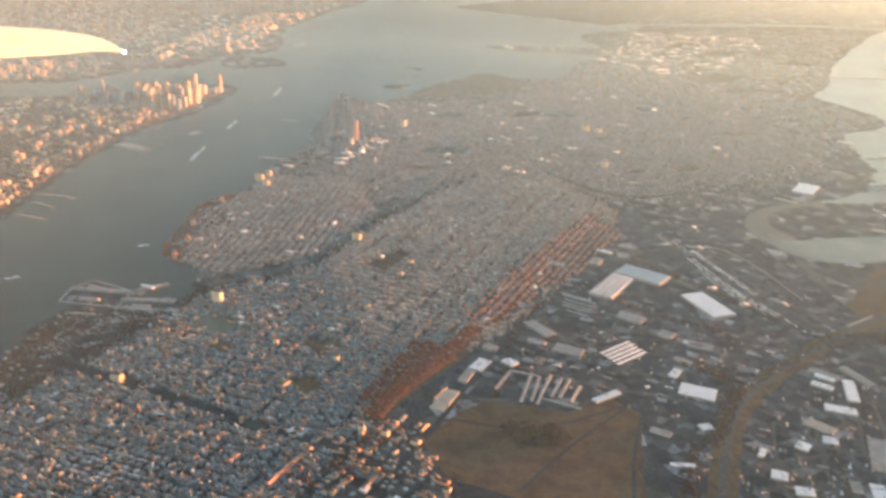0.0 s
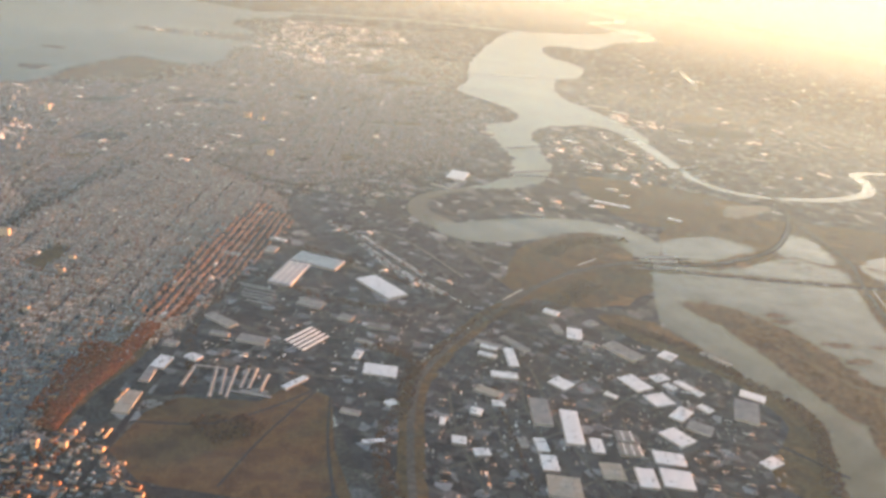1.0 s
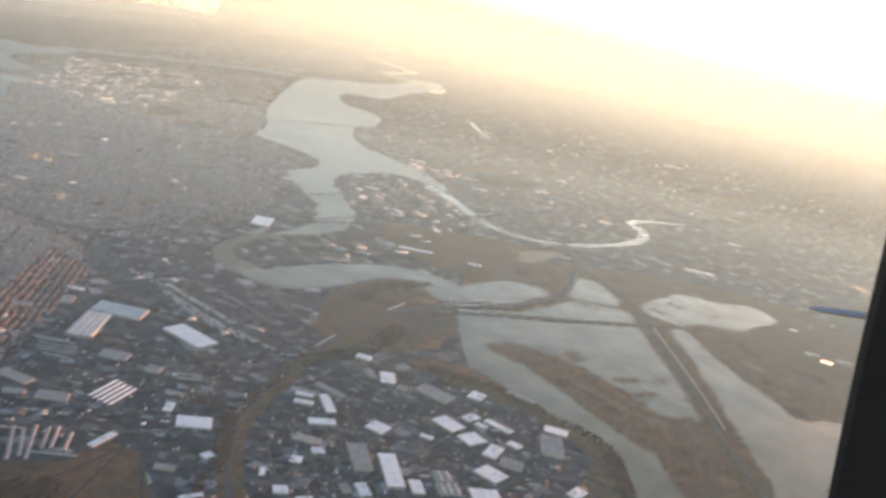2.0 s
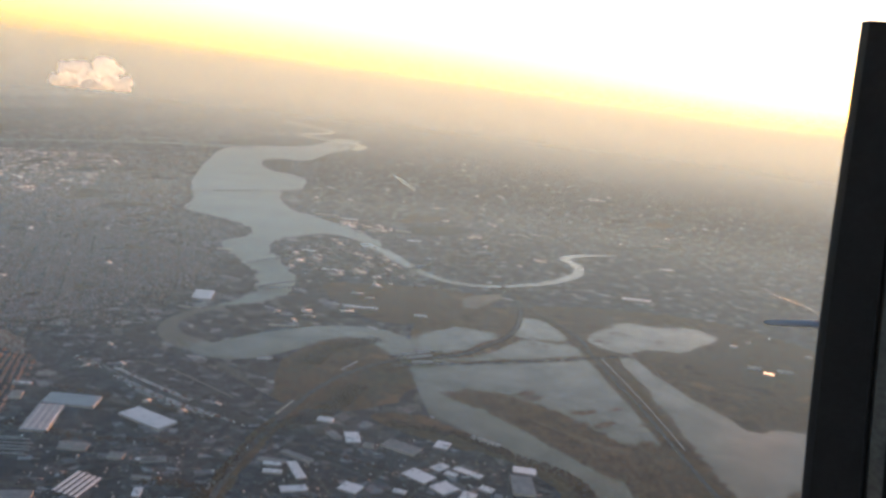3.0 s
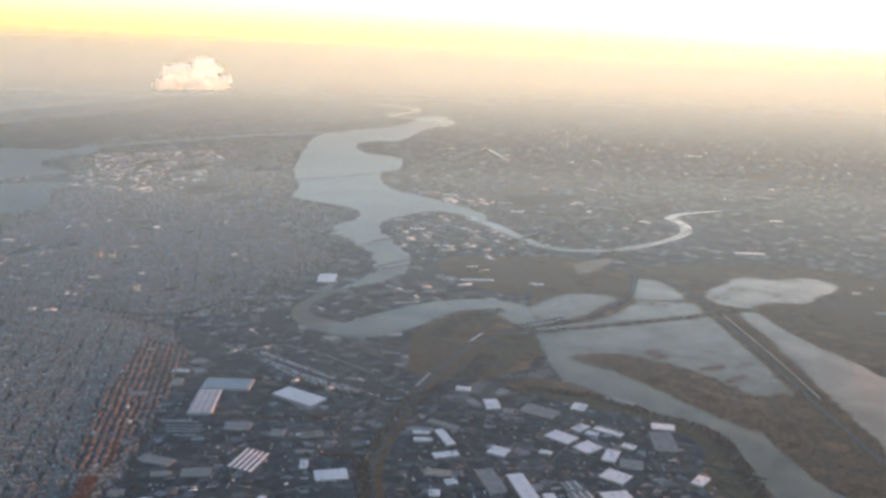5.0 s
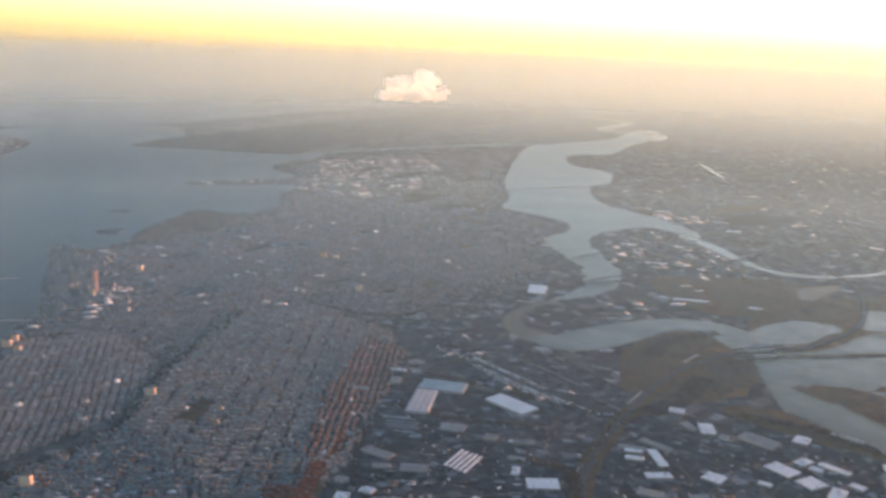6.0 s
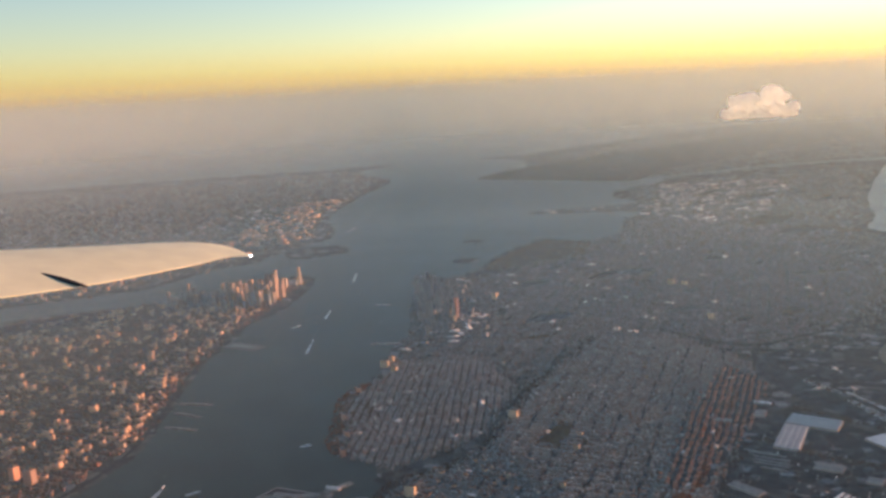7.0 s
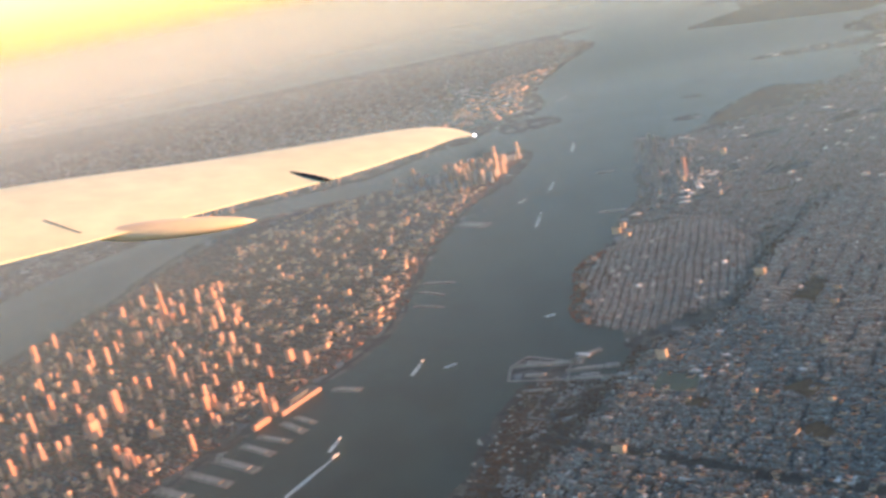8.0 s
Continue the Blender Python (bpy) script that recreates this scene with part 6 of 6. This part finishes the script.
# ---- cloud over the far ridge ----
def cloud(at, label, size):
    rng = random.Random(9)
    bm = bmesh.new()
    for k in range(60):
        u = rng.uniform(-1, 1)
        lift = 0.25 + 0.8 * max(0.0, 1 - abs(u + 0.5) * 1.7) + 0.45 * max(0.0, 1 - abs(u - 0.05) * 2.6) + 0.6 * max(0.0, 1 - abs(u - 0.42) * 2.4)
        r = rng.uniform(5, 11) * (0.6 + 0.4 * lift)
        z = rng.uniform(0, 1) * 24 * lift
        m = Matrix.Translation((u * 40 + z * 0.2, rng.uniform(-3, 3), z + r * 0.4)) @ Matrix.Diagonal((r * 1.2, r * 0.5, r * 0.8, 1))
        bmesh.ops.create_icosphere(bm, subdivisions=3, radius=1.0, matrix=m)
    for v in bm.verts:
        v.co += v.normal * 4.0 * noise.fractal(v.co * 0.11, 0.9, 2.0, 4)
        v.co.z = max(v.co.z, 0.3 * math.sin(v.co.x * 0.3))
    ob = part("cloud", bm, M_CLOUD)
    fuse = ob.modifiers.new("fuse", "REMESH")
    fuse.mode, fuse.voxel_size, fuse.use_smooth_shade = "VOXEL", 1.0, True
    ob.matrix_basis = pose(at[0] * K, at[1] * K, at[2] * K, 0, 0, -21) @ Matrix.Diagonal((size, size, size, 1))
    return tagged(ob, label, "cloud", "", "")


M_CLOUD, n, l, p = nodes_of("cloud_mist")
n.remove(p)
lit, shine, mixed = n.new("ShaderNodeBsdfDiffuse"), n.new("ShaderNodeBsdfTranslucent"), n.new("ShaderNodeMixShader")
lit.inputs["Color"].default_value = shine.inputs["Color"].default_value = (0.88, 0.96, 0.95, 1.0)
mixed.inputs[0].default_value = 0.7
l.new(lit.outputs[0], mixed.inputs[1])
l.new(shine.outputs[0], mixed.inputs[2])
l.new(mixed.outputs[0], n["Material Output"].inputs["Surface"])
cloud((-4.57, -9.17, 1.353), "small bright billowing cloud glowing above the far ridge", 0.720)


# ---- the aircraft that carries the view: wing, tail and window edge ----
WING_TIP = np.array((2.949, -1.423, 0.999))
def wing_point(x, y, lift=0.0):
    """A place on the wing's tilted plane, in kilometres."""
    return (x * K, y * K, (WING_TIP[2] + 0.22 * (x - WING_TIP[0]) - 0.03 * (y - WING_TIP[1]) + lift) * K)


LEAD = [(6.8, 1.786), (6.075, 0.978), (5.631, 0.505), (5.269, 0.163), (4.845, -0.179), (4.405, -0.591), (3.924, -1.092), (3.561, -1.481), (3.32, -1.641), (3.133, -1.629), (2.96, -1.449)]
TRAIL = [(5.983, 3.189), (5.371, 2.32), (4.943, 1.688), (4.784, 1.468), (4.551, 1.144), (4.203, 0.642), (3.758, 0.005), (3.425, -0.592), (3.251, -0.927), (3.099, -1.261), (2.94, -1.412)]
wing = thing("aircraft_wing", (2.949, -1.423, 0.999), "long cream-lit aircraft wing with a pointed tip", "wing")
wing.matrix_basis = Matrix.Identity(4)
bm = bmesh.new()
rows = []
for a, b in zip(smooth_loop(LEAD, closed=False, steps=4), smooth_loop(TRAIL, closed=False, steps=4)):
    a, b = np.array(a), np.array(b)
    chord = np.linalg.norm(b - a)
    row = []
    for k in range(13):
        s = (1 - math.cos(math.pi * k / 12)) / 2
        q = a + (b - a) * s
        row.append(bm.verts.new(wing_point(*q, chord * 0.065 * (s ** 0.5) * (1 - s) * 1.1)))
    for k in range(11, 0, -1):
        s = (1 - math.cos(math.pi * k / 12)) / 2
        q = a + (b - a) * s
        row.append(bm.verts.new(wing_point(*q, -chord * 0.05 * math.sin(math.pi * s))))
    rows.append(row)
for r0, r1 in zip(rows, rows[1:]):
    for k in range(len(r0)):
        bm.faces.new((r0[k], r0[(k + 1) % len(r0)], r1[(k + 1) % len(r0)], r1[k]))
bm.faces.new(rows[0]), bm.faces.new(rows[-1])
bmesh.ops.recalc_face_normals(bm, faces=bm.faces[:])
skin = part("wing_skin", bm, M_WING, wing)
skin.data.shade_smooth()
M_SEAM = surface("panel_seam", [(0.3, (0.3, 0.27, 0.22)), (0.7, (0.38, 0.34, 0.28))], 0.2, rough=0.6)
LEAD_LINE, TRAIL_LINE = smooth_loop(LEAD, closed=False, steps=4), smooth_loop(TRAIL, closed=False, steps=4)


def skin_height(q):
    """How far the upper skin stands over the wing's plane there."""
    best = (9.0, 0.0)
    for a, b in zip(LEAD_LINE, TRAIL_LINE):
        way = b - a
        s = min(1.0, max(0.0, float((q - a) @ way / (way @ way))))
        off = float(np.linalg.norm(a + way * s - q))
        best = min(best, (off, float(np.linalg.norm(way)) * 0.0715 * s ** 0.5 * (1 - s)))
    return best[1]


def pod(nose, tail, wide, drop, material, label):
    """A slim fairing under the trailing edge."""
    bm = bmesh.new()
    nose, tail = np.array(nose), np.array(tail)
    rings = []
    d = tail - nose
    side = np.array((-d[1], d[0])) / np.linalg.norm(d)
    for i in range(11):
        s = i / 10
        r = wide * math.sin(math.pi * min(s * 0.9 + 0.1, 1.0)) ** 0.6 if i < 10 else 0.004
        c = nose + d * s
        rings.append([bm.verts.new(wing_point(*(c + side * r * math.cos(a)), -drop + r * 0.5 * math.sin(a))) for a in np.linspace(0, 2 * math.pi, 10, endpoint=False)])
    for r0, r1 in zip(rings, rings[1:]):
        for k in range(10):
            bm.faces.new((r0[k], r0[(k + 1) % 10], r1[(k + 1) % 10], r1[k]))
    bm.faces.new(rings[0]), bm.faces.new(rings[-1])
    bmesh.ops.recalc_face_normals(bm, faces=bm.faces[:])
    ob = part("flap_fairing", bm, material, wing, label)
    ob.data.shade_smooth()


# wing skin in a warmer copy: golden sunlight put into the colour
M_FAIRING = surface("sunlit_fairing", [(0.3, (0.66, 0.56, 0.36)), (0.7, (0.74, 0.64, 0.44))], 0.02, rough=0.4, fine=6, amount=0.1)
pod((4.718, 1.155), (4.002, 0.78), 0.097, 0.026, M_FAIRING, "flap fairing under the wing, tinted golden as if sunlit")
pod((4.083, -0.11), (3.722, 0.046), 0.032, -0.011, M_DARK, "small dark hinge fairing at the trailing edge")
# thin joints between the panels of the upper skin
for (x0, y0), (x1, y1) in [((5.026, 1.099), (4.769, 1.225))]:
    bm = bmesh.new()
    way = np.array((x1 - x0, y1 - y0))
    side = np.array((-way[1], way[0])) / np.linalg.norm(way) * 0.002
    rows = []
    for k in range(9):
        q = np.array((x0, y0)) + way * k / 8
        rows.append([bm.verts.new(wing_point(*(q + side * s), skin_height(q) + lift)) for s, lift in ((-1, 0.004), (1, 0.004), (1, -0.01), (-1, -0.01))])
    for r0, r1 in zip(rows, rows[1:]):
        for k in range(4):
            bm.faces.new((r0[k], r0[(k + 1) % 4], r1[(k + 1) % 4], r1[k]))
    bmesh.ops.recalc_face_normals(bm, faces=bm.faces[:])
    part("panel_joint", bm, M_SEAM, skin, "thin grey joint between skin panels")
bm = bmesh.new()
bmesh.ops.create_uvsphere(bm, u_segments=10, v_segments=6, radius=0.010 * K, matrix=Matrix.Translation(wing_point(2.95, -1.42)))
lamp_glass, n, l, p = nodes_of("tip_light")
p.inputs["Emission Color"].default_value, p.inputs["Emission Strength"].default_value = (1.0, 0.95, 0.85, 1), 3.0
part("tip_light", bm, lamp_glass, wing, "small white light glowing at the wing tip")

tail_at = np.array((-0.98, 4.353, 1.560))
fwd = np.array((-0.87, -0.49, 0.0))
right = np.array((-0.49, 0.87, 0.0))
tail = thing("aircraft_tailplane", tail_at, "slim tip of a pale grey tailplane beside the window", "tailplane")
tail.matrix_basis = Matrix.Identity(4)
bm = bmesh.new()
rows = []
for i in range(7):
    s = i / 6
    c = tail_at + right * (0.145 * s) + np.array((0, 0, 0.022 * s))
    ch = 0.04 + 0.03 * s if i else 0.015
    th = 0.0065 + 0.002 * s if i else 0.003
    rows.append([bm.verts.new(tuple((c + fwd * ch * math.cos(a) * 0.5 + np.array((0, 0, th * math.sin(a)))) * K)) for a in np.linspace(0, 2 * math.pi, 12, endpoint=False)])
for r0, r1 in zip(rows, rows[1:]):
    for k in range(12):
        bm.faces.new((r0[k], r0[(k + 1) % 12], r1[(k + 1) % 12], r1[k]))
bm.faces.new(rows[0]), bm.faces.new(rows[-1])
bmesh.ops.recalc_face_normals(bm, faces=bm.faces[:])
part("tail_skin", bm, M_TAIL, tail).data.shade_smooth()

frame_edge = thing("window_frame", (-0.5, 4.7, 1.6), "dark rubber-sealed edge of the cabin window", "window frame")
frame_edge.matrix_basis = Matrix.Identity(4)
TOP, LOW = np.array((-0.455, 4.69, 2.35)), np.array((-1.486, 4.418, 0.475))


def frame_bar(name, near, far, depth, material, label):
    bm = bmesh.new()
    rows = []
    for i in range(13):
        s = i / 12
        c = TOP + (LOW - TOP) * s + right * (-0.02 * math.sin(math.pi * s))
        w = 0.7 + 0.75 * s
        rows.append([bm.verts.new(tuple((c + right * (near + (far - near) * a) * w + fwd * depth * b) * K)) for a, b in ((0, 0.6), (0.1, 0.0), (0.9, -0.2), (1, 0.6), (1, 1.0), (0, 1.0))])
    for r0, r1 in zip(rows, rows[1:]):
        for k in range(6):
            bm.faces.new((r0[k], r0[(k + 1) % 6], r1[(k + 1) % 6], r1[k]))
    bm.faces.new(rows[0]), bm.faces.new(rows[-1])
    bmesh.ops.recalc_face_normals(bm, faces=bm.faces[:])
    part(name, bm, material, frame_edge, label)


frame_bar("seal", 0.0, 0.14, 0.05, M_DARK, "black rubber seal")
frame_bar("reveal", 0.14, 0.18, 0.07, M_TRIM, "dull grey trim strip")
frame_bar("panel", 0.18, 0.62, 0.09, M_DARK, "dark cabin wall panel")


# ---- the nearest houses, one by one ----
def row_house(name_at, w, d, h, turn):
    u = K / 1000
    w, d, h = w * u, d * u, h * u
    t = thing("row_house", name_at, "narrow flat-roofed brick row house on the heights", "house", "nearest row houses", turn=turn)
    part("wall", box(bmesh.new(), -w / 2, w / 2, -d / 2, d / 2, 0, h), M_HOUSE_WALL, t)
    part("roof", box(bmesh.new(), -w / 2 - 0.008, w / 2 + 0.008, -d / 2 - 0.008, d / 2 + 0.008, h, h + 0.02), M_HOUSE_ROOF, t)
    return t


M_HOUSE_WALL = surface("house_brick", [(0.0, (0.22, 0.09, 0.06)), (0.35, (0.32, 0.2, 0.14)), (0.6, (0.38, 0.33, 0.28)), (1.0, (0.5, 0.46, 0.4))], 1.5, pick="object")
M_HOUSE_ROOF = surface("house_roof", [(0.0, (0.05, 0.05, 0.055)), (0.3, (0.17, 0.17, 0.175)), (0.6, (0.34, 0.35, 0.35)), (1.0, (0.6, 0.6, 0.6))], 1.5, pick="object")
rng = np.random.default_rng(77)
first = [row_house((-40, -40), 8.0, 15.0, 10.0, 0), row_house((-40, -40), 9.0, 17.0, 12.0, 0), row_house((-40, -40), 7.0, 14.0, 8.5, 0)]
q = np.array(NEAR_STRETCH)
t = radians(156)
placed = 0
for i in range(-8, 9):
    for j in range(-40, 41):
        if j % 19 == 0 or placed >= 290:
            continue
        u, v = j * 0.0094, i * 0.034 + 0.005 * (i % 2)
        x, y = q[:, 0].mean() + u * math.cos(t) - v * math.sin(t), q[:, 1].mean() + u * math.sin(t) + v * math.cos(t)
        if inside(q, np.array([x]), np.array([y]))[0] and rng.random() < 0.9:
            m = pose(x * K, y * K, 0, 0, 0, 156 + rng.normal(0, 1.5))
            if placed < 3:
                first[placed].matrix_basis = m
            else:
                copy_thing(first[placed % 3], m)
            placed += 1
